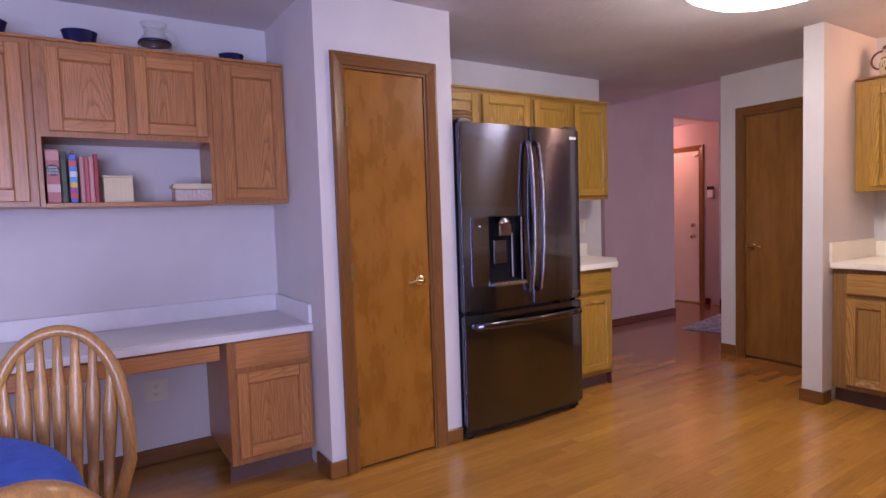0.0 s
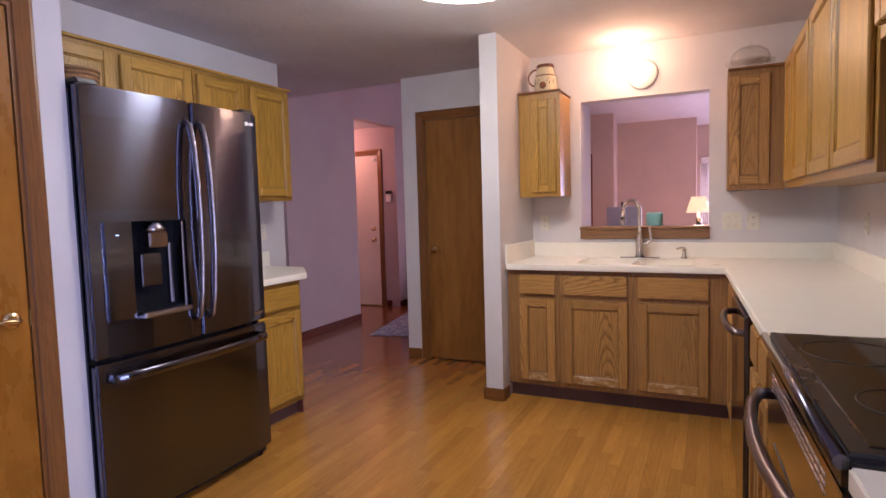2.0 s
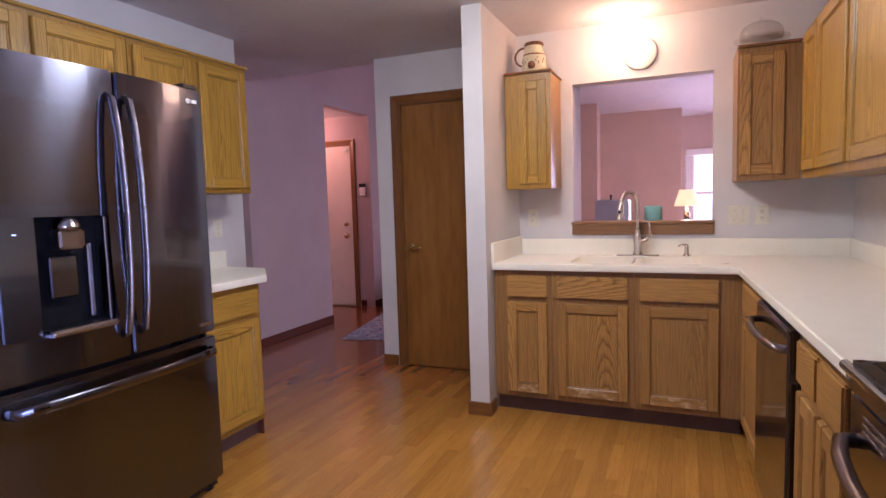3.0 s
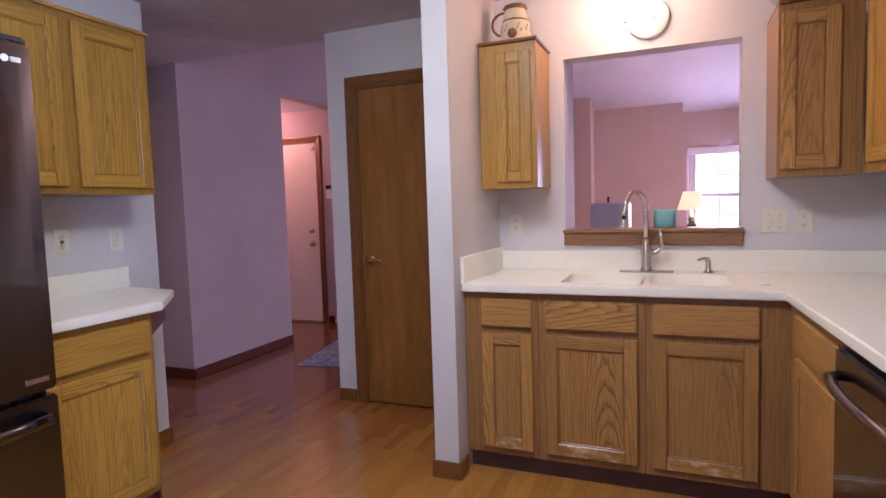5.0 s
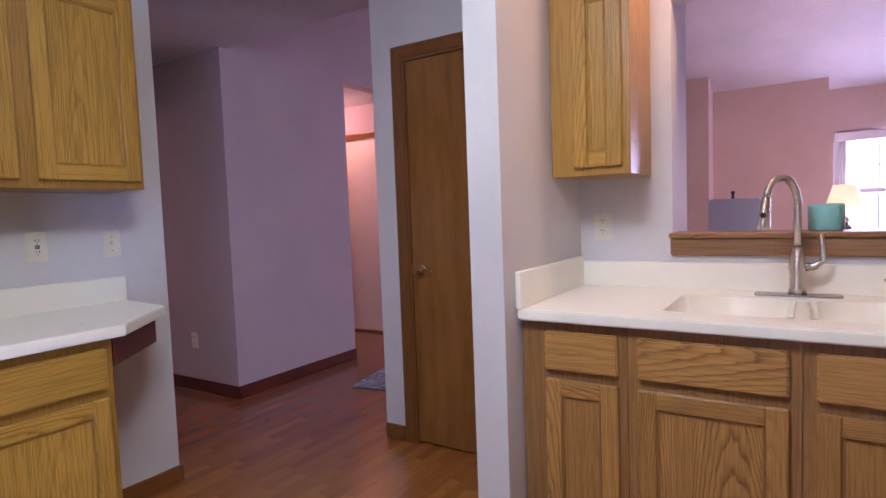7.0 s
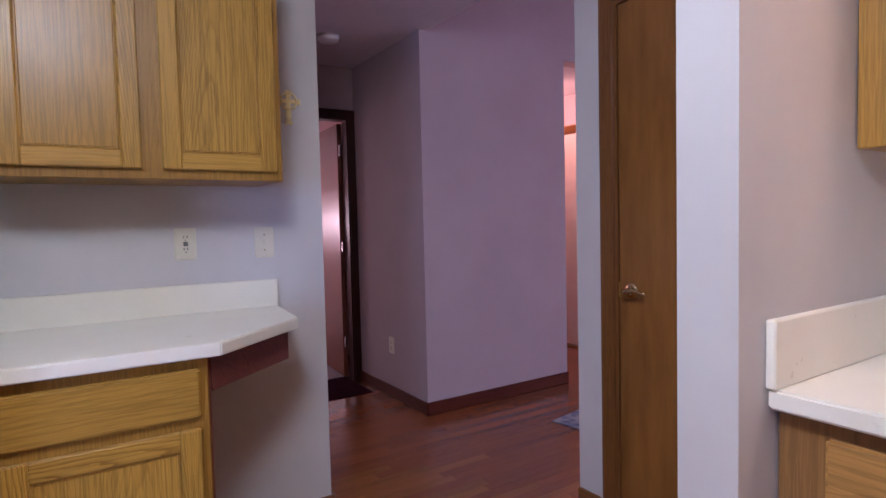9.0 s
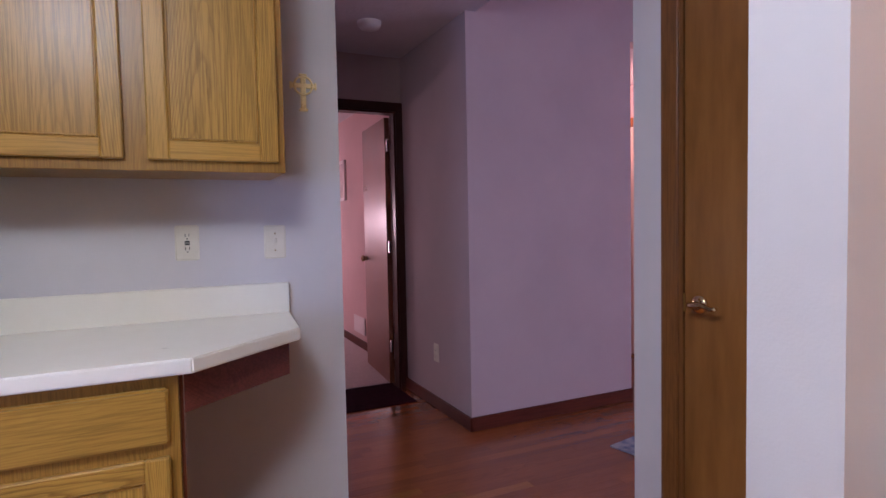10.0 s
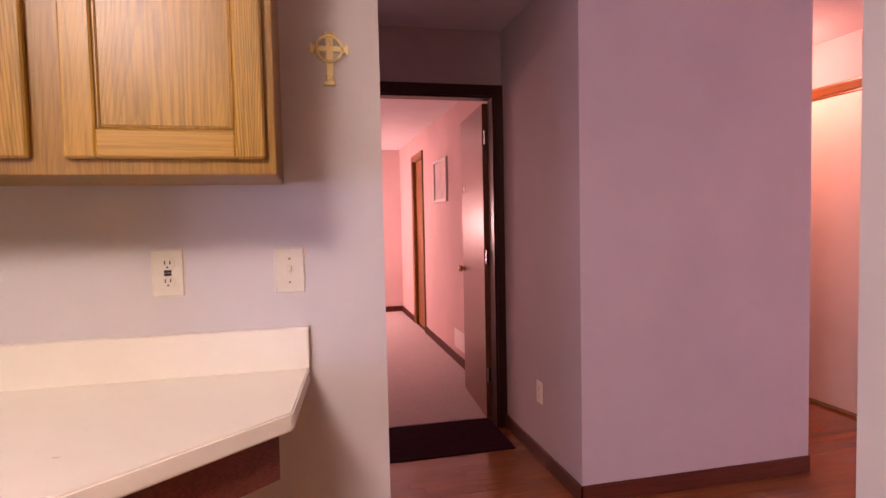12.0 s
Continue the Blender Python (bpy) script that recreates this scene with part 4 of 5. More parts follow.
for sx_, base in ((mid - 0.036, ld), (mid + 0.036, rd)):
    zs = [1.715, 1.70, 1.60, 1.45, 1.28, 1.10, 0.95, 0.845, 0.83]
    ys = [-0.005, -0.040, -0.058, -0.070, -0.074, -0.070, -0.058, -0.040, -0.005]
    part("handle", tube(bmesh.new(), [(sx_, y, z) for y, z in zip(ys, zs)], 0.0105, 14, 1.75), steel_bright, base, "bowed bright steel handle")
xs = [0.05, 0.06, 0.16, 0.32, 0.47, 0.62, 0.78, 0.875, 0.885]
ys = [0.0, -0.035, -0.052, -0.066, -0.070, -0.066, -0.052, -0.035, 0.0]
part("handle", tube(bmesh.new(), [(x, y, 0.662) for x, y in zip(xs, ys)], 0.0105, 14, 1.9), steel, fz, "bowed steel drawer handle")
RX0, RX1, RZ0, RZ1, RD = 0.178, 0.436, 0.885, 1.282, 0.060


def cut_box(ob, *corners):
    """Takes a box out of a part, in its thing's own measure."""
    knife = new("knife", mesh_of("knife", bx(*corners), steel))
    knife.parent = ob.parent
    mod = ob.modifiers.new("cut", "BOOLEAN")
    mod.object, mod.operation, mod.solver = knife, "DIFFERENCE", "EXACT"
    bpy.context.view_layer.update()
    ob.data = bpy.data.meshes.new_from_object(ob.evaluated_get(bpy.context.evaluated_depsgraph_get()))
    ob.modifiers.clear()
    bpy.data.objects.remove(knife)


cut_box(ld, RX0, -0.1, RZ0, RX1, RD, RZ1)
bm = bmesh.new()
box(bm, RX0 + 0.001, RD - 0.004, RZ0 + 0.001, RX1 - 0.001, RD - 0.001, RZ1 - 0.001)
box(bm, RX0 + 0.0005, 0.002, RZ0 + 0.001, RX0 + 0.004, RD - 0.004, RZ1 - 0.001)
box(bm, RX1 - 0.004, 0.002, RZ0 + 0.001, RX1 - 0.0005, RD - 0.004, RZ1 - 0.001)
box(bm, RX0 + 0.004, 0.002, RZ1 - 0.004, RX1 - 0.004, RD - 0.004, RZ1 - 0.0005)
disp = part("dispenser", bm, recess_black, ld, "black water and ice dispenser recess")
part("control_panel", bx(0.060, -0.0055, RZ0, RX0 - 0.004, 0.012, RZ1, bevel=0.001), steel, disp, "dark touch control strip")
# bright strips added to stand in for the reflection on the recess's right side
part("side_strip", bx(RX1 - 0.062, 0.030, RZ0 + 0.03, RX1 - 0.044, RD - 0.004, RZ1 - 0.10, bevel=0.004), steel_bright, disp)
part("side_strip", bx(RX1 - 0.016, -0.004, RZ0 + 0.01, RX1 - 0.005, RD - 0.004, RZ1 - 0.004, bevel=0.003), steel_bright, disp)
part("chute", lathe(bmesh.new(), [(0.052, 1.238), (0.050, 1.250), (0.036, 1.270), (0.022, 1.2775)], (0.300, 0.028, 0), 20), steel_bright, disp, "bright domed ice chute")
part("spout", bx(0.252, -0.010, 1.168, 0.345, 0.050, 1.237, bevel=0.008, seg=2), steel_warm, disp)
part("paddle", bx(0.232, 0.022, 1.000, 0.330, 0.036, 1.145, bevel=0.005), steel, disp, "grey dispenser paddle")
tray = part("tray", bx(RX0 + 0.004, -0.046, RZ0 - 0.006, RX1 - 0.006, RD - 0.004, RZ0 + 0.016, bevel=0.009, seg=2), steel_bright, disp, "bright steel drip tray")
part("indicator", bx(0.106, -0.0075, 1.226, 0.118, -0.0050, 1.229), glow("indicator_blue", (0.4, 0.5, 1.0), 3.0), disp)
part("badge", lathe(bmesh.new(), [(0.011, -0.004), (0.011, 0.002)], (FW - 0.085, 0.004, 1.757), 14, "y"), white_plastic, rd, "small pale round badge")
part("badge_bar", bx(FW - 0.068, 0.0, 1.750, FW - 0.04, 0.006, 1.764), white_plastic, rd)
part("name_plate", bx(FW - 0.10, 0.0, 0.775, FW - 0.035, 0.008, 0.79), steel_bright, rd)

# ---- desk nook ----
OAK_SET.update(v=desk_oak_v, h=desk_oak_h, f=desk_oak_frame)
dk = thing("desk_cabinet", pose(0.735, 3.072, 0), "oak desk pedestal with drawer and door", "cabinet")
part("carcass", bx(0, 0, 0.10, 0.42, 0.545, 0.722, bevel=0.002), OAK_SET["f"], dk)
drawer_front(dk, 0.035, 0.40, 0.585, 0.715)
panel_door(dk, 0.035, 0.40, 0.135, 0.560)
part("toe_kick", bx(0, 0.06, 0, 0.42, 0.075, 0.10), toe_mat, dk)
dd = thing("pencil_drawer_unit", pose(-0.50, 3.072, 0), "shallow oak pencil drawer under the desk top", "drawer")
part("drawer_front", bx(0.0, -0.019, 0.64, 1.20, 0.0, 0.715, bevel=0.005), OAK_SET["h"], dd)
part("drawer_box", bx(0.02, 0.0, 0.65, 1.18, 0.45, 0.715), OAK_SET["f"], dd)
part("rail", bx(0.0, 0.002, 0.716, 1.235, 0.03, 0.7225), OAK_SET["f"], dd)
dc = thing("desk_cabinet", pose(-0.93, 3.072, 0), "oak desk pedestal with drawer and door", "cabinet")
part("carcass", bx(0, 0, 0.10, 0.42, 0.545, 0.722, bevel=0.002), OAK_SET["f"], dc)
drawer_front(dc, 0.03, 0.395, 0.585, 0.715)
panel_door(dc, 0.03, 0.395, 0.135, 0.560)
part("toe_kick", bx(0, 0.06, 0, 0.42, 0.075, 0.10), toe_mat, dc)
dt = thing("desk", pose(0, 0, 0), "white laminate desk top with upstand in the nook", "desk")
part("slab", bx(-1.0, 3.04, 0.723, PX0 - 0.002, NY - 0.002, 0.760, bevel=0.003), desk_lam, dt)
part("writing_surface", bx(-1.0, 3.075, 0.757, PX0 - 0.025, NY - 0.03, 0.762), desk_top, dt)
bm = bmesh.new()
box(bm, -1.0, NY - 0.022, 0.7605, PX0 - 0.002, NY - 0.002, 0.862, bevel=0.003)
box(bm, PX0 - 0.022, 3.05, 0.7605, PX0 - 0.002, NY - 0.022, 0.862, bevel=0.003)
part("upstand", bm, desk_lam, dt)
part("cable_grommet", lathe(bmesh.new(), [(0.03, 0.7615), (0.03, 0.766), (0.02, 0.7665)], (0.72, 3.50, 0), 18), white_plastic, dt)
# upper cabinets over the desk
UD = 3.335
cabinet("upper_cabinet", pose(0.785, UD, 0), 0.378, 1.395, 2.135, 0.297, [(0.045, 0.365, 1.418, 2.110)], (), "tall oak wall cabinet over the desk", group="desk upper cabinets")
bc = thing("bookcase_cabinet", pose(0.035, UD, 0), "oak wall cabinet with two doors above an open shelf", "cabinet", "desk upper cabinets")
bm = bmesh.new()
box(bm, 0, 0, 1.71, 0.748, 0.297, 2.135)
box(bm, 0, 0, 1.395, 0.018, 0.297, 1.71)
box(bm, 0.730, 0, 1.395, 0.748, 0.297, 1.71)
part("carcass", bm, OAK_SET["f"], bc)
part("shelf", bx(0.018, -0.006, 1.390, 0.730, 0.297, 1.412, bevel=0.003), OAK_SET["h"], bc)
part("back_panel", bx(0.018, 0.290, 1.412, 0.730, 0.296, 1.71), wall_paint, bc)
panel_door(bc, 0.050, 0.365, 1.735, 2.110)
panel_door(bc, 0.400, 0.722, 1.735, 2.110)
cabinet("upper_cabinet", pose(-0.62, UD, 0), 0.653, 1.395, 2.135, 0.297, [(0.02, 0.31, 1.418, 2.110), (0.34, 0.62, 1.418, 2.110)], (), "tall oak wall cabinet over the desk", group="desk upper cabinets")
ds = thing("crown_strip", pose(-0.62, UD, 2.1355), "thin oak strip along the desk cabinet tops", "trim")
part("strip", bx(0, -0.014, 0, 1.783, 0.012, 0.013, bevel=0.004), desk_oak_h, ds)


# ---- fixtures and small things ----
frosted = glow("lit_frosted_glass", (1.0, 0.93, 0.84), 9.0)
cl = thing("ceiling_light", pose(3.02, 1.66, CEIL), "round white flush ceiling light, switched on", "ceiling light")
part("base", lathe(bmesh.new(), [(0.40, -0.045), (0.42, -0.03), (0.42, 0.0)], seg=48), white_plastic, cl)
part("diffuser", lathe(bmesh.new(), [(0.01, -0.112), (0.20, -0.105), (0.33, -0.085), (0.395, -0.05), (0.40, -0.0455)], seg=48), frosted, cl).visible_shadow = False
wl = thing("wall_light", pose(EX, 1.20, 2.25), "wall light with a glowing white globe above the pass-through", "wall light")
part("back_plate", lathe(bmesh.new(), [(0.06, 0.0), (0.058, -0.018), (0.03, -0.028)], seg=24, axis="x"), white_plastic, wl)
part("arm", tube(bmesh.new(), [(-0.02, 0, 0), (-0.10, 0, -0.005)], 0.012), white_plastic, wl)
part("globe", lathe(bmesh.new(), [(0.004, -0.305), (0.05, -0.296), (0.085, -0.268), (0.10, -0.222), (0.10, -0.19), (0.085, -0.15), (0.05, -0.115), (0.035, -0.10)], seg=28, axis="x"), glow("lit_globe", (1.0, 0.62, 0.36), 14.0), wl).visible_shadow = False
al = thing("smoke_alarm", pose(EX, 1.11, 2.198), "round white alarm disc on the wall above the pass-through", "smoke alarm")
part("disc", lathe(bmesh.new(), [(0.102, 0.0), (0.102, -0.018), (0.094, -0.028), (0.004, -0.032)], seg=36, axis="x"), white_plastic, al)
for dy, dz in ((0.018, -0.01), (-0.03, -0.004)):
    part("vent_dot", lathe(bmesh.new(), [(0.005, -0.028), (0.005, -0.0335)], (0, dy, dz), 10, "x"), slot_mat, al)
sd = thing("smoke_alarm", pose(4.55, 4.82, CEIL), "round white smoke alarm on the hall ceiling", "smoke alarm")
part("disc", lathe(bmesh.new(), [(0.005, -0.04), (0.055, -0.038), (0.068, -0.02), (0.072, 0.0)], seg=28), white_plastic, sd)

# pass-through sill
sl = thing("window_sill_shelf", pose(EX, 0.672, 0), "dark oak shelf and apron under the pass-through", "shelf")
part("shelf", bx(-0.035, 0.0, 1.112, 0.17, 0.88, 1.132, bevel=0.004), sill_wood, sl)
part("apron", bx(-0.020, 0.003, 1.045, 0.0, 0.877, 1.112, bevel=0.004), sill_wood, sl)
cn = thing("candle", pose(4.93, 1.035, 1.133), "squat turquoise pillar candle in a jar on the pass-through sill", "candle")
teal = surf("turquoise_wax", (0.22, 0.50, 0.50), (0.27, 0.57, 0.56), 12, 0.4, relief=0.03)
part("wax", lathe(bmesh.new(), [(0.050, 0.0), (0.056, 0.006), (0.057, 0.085), (0.054, 0.094), (0.046, 0.096), (0.044, 0.088), (0.004, 0.086)], seg=32), teal, cn)
part("wick", tube(bmesh.new(), [(0, 0, 0.086), (0.002, 0, 0.096)], 0.0015, 6), slot_mat, cn)

# tap and soap pump
fc = thing("kitchen_faucet", pose(4.775, 1.12, 0.914), "brushed nickel gooseneck pull-down faucet", "faucet")
part("deck_plate", bx(-0.032, -0.13, 0.0, 0.032, 0.13, 0.007, bevel=0.006, seg=2), nickel, fc)
part("body", lathe(bmesh.new(), [(0.030, 0.007), (0.026, 0.03), (0.024, 0.07), (0.028, 0.10), (0.024, 0.14), (0.017, 0.17)], seg=22), nickel, fc)
out, bend = Vector((-0.87, 0.49, 0)), 0.09
neck = [(0, 0, 0.16), (0, 0, 0.25)] + [tuple(p) for p in arc(out * bend + Vector((0, 0, 0.318)), -out, (0, 0, 1), bend, 0, 165, 16)]
part("neck", tube(bmesh.new(), neck, 0.0125, 14), nickel, fc)
e = Vector(neck[-1])
hd = part("spray_head", tube(bmesh.new(), [e, e + out * 0.006 + Vector((0, 0, -0.035)), e + out * 0.014 + Vector((0, 0, -0.092)), e + out * 0.015 + Vector((0, 0, -0.104))], [0.013, 0.016, 0.021, 0.018], 16), nickel, fc)
part("button", lathe(bmesh.new(), [(0.009, -0.004), (0.007, 0.004)], tuple(e + Vector((-0.027, 0.006, -0.055))), 12, "x"), black_plastic, hd)
part("handle", tube(bmesh.new(), [(0, -0.015, 0.10), (0.0, -0.05, 0.105), (0.0, -0.075, 0.125), (0.0, -0.072, 0.17), (0.0, -0.066, 0.215)], [0.015, 0.013, 0.011, 0.009, 0.010], 12), nickel, fc)
sp = thing("soap_dispenser", pose(4.785, 0.832, 0.914), "brushed nickel soap pump on the worktop", "soap dispenser")
part("collar", lathe(bmesh.new(), [(0.024, 0), (0.022, 0.008), (0.013, 0.014), (0.013, 0.045), (0.010, 0.062)], seg=18), nickel, sp)
part("nozzle", tube(bmesh.new(), [(0, 0, 0.05), (0, 0, 0.068), (-0.008, 0.02, 0.072), (-0.012, 0.05, 0.062)], [0.009, 0.009, 0.007, 0.005], 10), nickel, sp)


def cover_plate(m, kind, label, w=0.075, h=0.118):
    """A wall plate at local y 0, face to -y."""
    p = thing("outlet" if "outlet" in kind else "light_switch", m, label, "outlet" if "outlet" in kind else "switch")
    part("plate", bx(-w / 2, -0.006, -h / 2, w / 2, 0.004, h / 2, bevel=0.004, seg=3), plate_mat, p)
    if "outlet" in kind:
        for z in (-0.022, 0.022):
            face = part("socket", lathe(bmesh.new(), [(0.0165, -0.0085), (0.0165, -0.005)], (0, 0, z), 16, "y"), plate_mat, p)
            for x in (-0.006, 0.006):
                part("slot", bx(x - 0.0013, -0.0092, z - 0.001, x + 0.0013, -0.008, z + 0.008), slot_mat, face)
            part("slot", lathe(bmesh.new(), [(0.0024, -0.0092), (0.0024, -0.008)], (0, 0, z - 0.008), 8, "y"), slot_mat, face)
        if "gfci" in kind:
            for z in (-0.004, 0.004):
                part("button", bx(-0.008, -0.0098, z - 0.003, 0.008, -0.007, z + 0.003), slot_mat, p)
    else:
        for x in ((0,) if w < 0.1 else (-0.023, 0.023)):
            part("toggle", bx(x - 0.005, -0.016, -0.004, x + 0.005, -0.006, 0.013, bevel=0.002), plate_mat, p)
            part("slot", bx(x - 0.006, -0.0078, -0.013, x + 0.006, -0.0065, 0.013), plate_mat, p)
            for z in (-0.03, 0.03):
                part("screw", lathe(bmesh.new(), [(0.003, -0.0082), (0.003, -0.006)], (x, 0, z), 8, "y"), bronze, p)
    return p


cover_plate(pose(3.495, NY, 1.17), "gfci outlet", "ivory safety outlet above the worktop")
cover_plate(pose(3.78, NY, 1.165), "switch", "ivory toggle switch beside the hall opening")
east = lambda y, z: pose(EX, y, z, 0, 0, -90)
cover_plate(east(1.82, 1.165), "outlet", "ivory outlet above the sink worktop")
cover_plate(east(0.54, 1.16), "switch", "ivory double toggle switch beside the pass-through", 0.118)
cover_plate(east(0.415, 1.16), "outlet", "ivory outlet near the corner")
cover_plate(pose(4.10, SY, 1.165, 0, 0, 180), "outlet", "ivory outlet on the wall behind the worktop")
cover_plate(pose(0.475, NY, 0.40), "outlet", "ivory double outlet under the desk", 0.118)
cover_plate(pose(-0.08, NY, 0.44), "outlet", "ivory outlet under the desk")
cover_plate(pose(HX, 4.91, 0.37, 0, 0, -90), "outlet", "ivory outlet low on the hall wall")
th = thing("thermostat", pose(7.15, 4.545, 1.48, 0, 0, -90), "white thermostat with a dark display on the foyer wall", "thermostat")
part("case", bx(-0.04, -0.03, -0.075, 0.04, 0, 0.03, bevel=0.006), white_plastic, th)
part("display", bx(-0.04, -0.031, 0.03, 0.04, 0, 0.075, bevel=0.004), black_plastic, th)

# cross by the hall opening
cs = thing("wall_cross", pose(3.895, NY - 0.004, 1.71), "small brass ringed cross hanging on the wall", "cross")
bm = bmesh.new()
box(bm, -0.010, -0.006, -0.072, 0.010, 0.004, 0.052, bevel=0.003)
box(bm, -0.047, -0.0055, 0.004, 0.047, 0.0035, 0.021, bevel=0.003)
for s in (-1, 1):
    box(bm, s * 0.040, -0.0065, 0.0, s * 0.048, 0.004, 0.025, bevel=0.002)
box(bm, -0.015, -0.0065, -0.078, 0.015, 0.004, -0.068, bevel=0.002)
box(bm, -0.014, -0.0065, 0.048, 0.014, 0.004, 0.055, bevel=0.002)
part("cross_body", bm, cross_brass, cs)
part("ring", tube(bmesh.new(), arc((0, -0.0062, 0.0125), (1, 0, 0), (0, 0, 1), 0.032, 0, 360, 28), 0.0040, 8), cross_brass, cs)

# crockery on the cabinet tops
cream_glaze = surf("cream_glaze", (0.55, 0.47, 0.30), (0.66, 0.58, 0.40), 14, 0.3, relief=0.05)
brown_glaze = surf("brown_glaze", (0.16, 0.06, 0.03), (0.24, 0.10, 0.05), 20, 0.3)
blue_glaze = surf("cobalt_glass", (0.008, 0.010, 0.05), (0.014, 0.018, 0.09), 10, 0.10, relief=0)
jg = thing("ceramic_jug", pose(4.70, 1.755, 2.10), "cream stoneware jug painted with a brown crock", "jug")
part("body", lathe(bmesh.new(), [(0.058, 0), (0.072, 0.02), (0.078, 0.06), (0.072, 0.12), (0.056, 0.165), (0.052, 0.19), (0.058, 0.205), (0.050, 0.206), (0.046, 0.19), (0.004, 0.18)], seg=28), cream_glaze, jg)
part("handle", tube(bmesh.new(), arc((0.0, 0.068, 0.125), (0, 1, 0), (0, 0, 1), 0.058, -80, 95, 12), 0.007, 10), brown_glaze, jg)
part("rim_band", lathe(bmesh.new(), [(0.0585, 0.186), (0.0600, 0.207)], seg=28), brown_glaze, jg)
for k in range(10):
    a = radians(36 * k)
    part("painted_heart", lathe(bmesh.new(), [(0.004, -0.002), (0.009, 0.0), (0.004, 0.002)], (0.0595 * math.cos(a), 0.0595 * math.sin(a), 0.197), 8), slot_mat, jg)
part("shoulder_band", lathe(bmesh.new(), [(0.0715, 0.123), (0.0690, 0.132)], seg=28), brown_glaze, jg)
part("painted_crock", lathe(bmesh.new(), [(0.0, -0.0800), (0.024, -0.0795), (0.026, -0.070)], (0, 0, 0.055), 14, "x"), brown_glaze, jg)
for k in range(4):
    a = radians(90 * k + 180)
    c, n = math.cos(a), math.sin(a)
    for du, dz, r_ in ((0.030, 0.085, 0.010), (0.048, 0.070, 0.012), (0.040, 0.100, 0.007), (-0.030, 0.095, 0.009), (-0.042, 0.075, 0.011)):
        q = a + du / 0.076
        part("painted_leaf", lathe(bmesh.new(), [(0.0005, -r_), (r_ * 0.30, -r_ * 0.4), (r_ * 0.30, r_ * 0.4), (0.0005, r_)], (0.0755 * math.cos(q), 0.0755 * math.sin(q), dz), 8), leaf_paint, jg)
clear = thin_glass("clear_glass", (0.985, 0.985, 0.975))
dm = thing("cake_stand", pose(4.70, 0.45, 2.10), "clear glass domed cake stand on the corner cabinet", "cake stand")
part("foot", lathe(bmesh.new(), [(0.055, 0), (0.05, 0.006), (0.014, 0.012), (0.014, 0.034), (0.03, 0.04)], seg=28), clear, dm)
part("plate", lathe(bmesh.new(), [(0.02, 0.0402), (0.135, 0.046), (0.142, 0.060), (0.136, 0.060), (0.13, 0.052), (0.004, 0.048)], seg=36), clear, dm)
part("dome", lathe(bmesh.new(), [(0.110, 0.054), (0.112, 0.085), (0.098, 0.122), (0.06, 0.146), (0.012, 0.154), (0.011, 0.151), (0.058, 0.143), (0.094, 0.119), (0.108, 0.085), (0.106, 0.054)], seg=36), clear, dm)
part("finial", lathe(bmesh.new(), [(0.006, 0.154), (0.014, 0.166), (0.008, 0.176), (0.003, 0.178)], seg=16), clear, dm)
for x, y, r, h, lab in ((0.228, 3.375, 0.072, 0.062, "dark cobalt glass bowl on the desk cabinet top"), (0.905, 3.375, 0.062, 0.040, "low dark glass dish on the desk cabinet top"), (-0.115, 3.375, 0.075, 0.065, "dark cobalt glass bowl on the desk cabinet top")):
    b = thing("glass_bowl", pose(x, y, 2.136), lab, "bowl")
    part("bowl", lathe(bmesh.new(), [(r * 0.7, 0), (r * 0.86, h * 0.3), (r, h), (r * 1.04, h * 1.02), (r * 0.94, h * 0.98), (r * 0.72, h * 0.2), (0.004, h * 0.15)], seg=28), blue_glaze, b)
pt = thing("glass_pitcher", pose(0.545, 3.39, 2.136), "clear glass pitcher with a cobalt band", "pitcher")
part("body", lathe(bmesh.new(), [(0.058, 0), (0.075, 0.02), (0.078, 0.05), (0.062, 0.085), (0.046, 0.105), (0.05, 0.13), (0.062, 0.155), (0.059, 0.155), (0.047, 0.13), (0.043, 0.105), (0.058, 0.085), (0.073, 0.05), (0.07, 0.02), (0.004, 0.012)], seg=30), clear, pt)
part("blue_band", lathe(bmesh.new(), [(0.0775, 0.054), (0.0765, 0.062), (0.0735, 0.068)], seg=30), blue_glaze, pt)
part("handle", tube(bmesh.new(), arc((0.058, 0, 0.085), (1, 0, 0), (0, 0, 1), 0.045, -75, 100, 12), 0.007, 10), clear, pt)

# things on the open shelf
def book(x, w, h, d, colours, label, bands=()):
    b = thing("book", pose(x, UD + 0.025, 1.4125), label, "book", "cookbooks on the shelf")
    body = surf("book_cover", colours, tuple(min(1, c * 1.2 + 0.01) for c in colours), 12, 0.45, relief=0.05)
    part("cover", bx(0, 0, 0, w, d, h, bevel=0.003), body, b)
    part("pages", bx(0.003, 0.006, h - 0.001, w - 0.003, d - 0.002, h + 0.0006), white_paint, b)
    for z0, z1, c in bands:
        part("spine_band", bx(0.0005, -0.0012, z0, w - 0.0005, 0.002, z1), surf("book_band", c, tuple(v * 1.1 for v in c), 12, 0.45, relief=0), b)
    return b


ck = book(0.062, 0.052, 0.245, 0.20, (0.42, 0.13, 0.12), "thick pink checked cookbook with a black title disc", ((0.05, 0.085, (0.55, 0.42, 0.38)), (0.195, 0.235, (0.50, 0.25, 0.22))))
part("title_disc", lathe(bmesh.new(), [(0.026, -0.003), (0.026, 0.0)], (0.026, 0, 0.150), 24, "y"), slot_mat, ck)
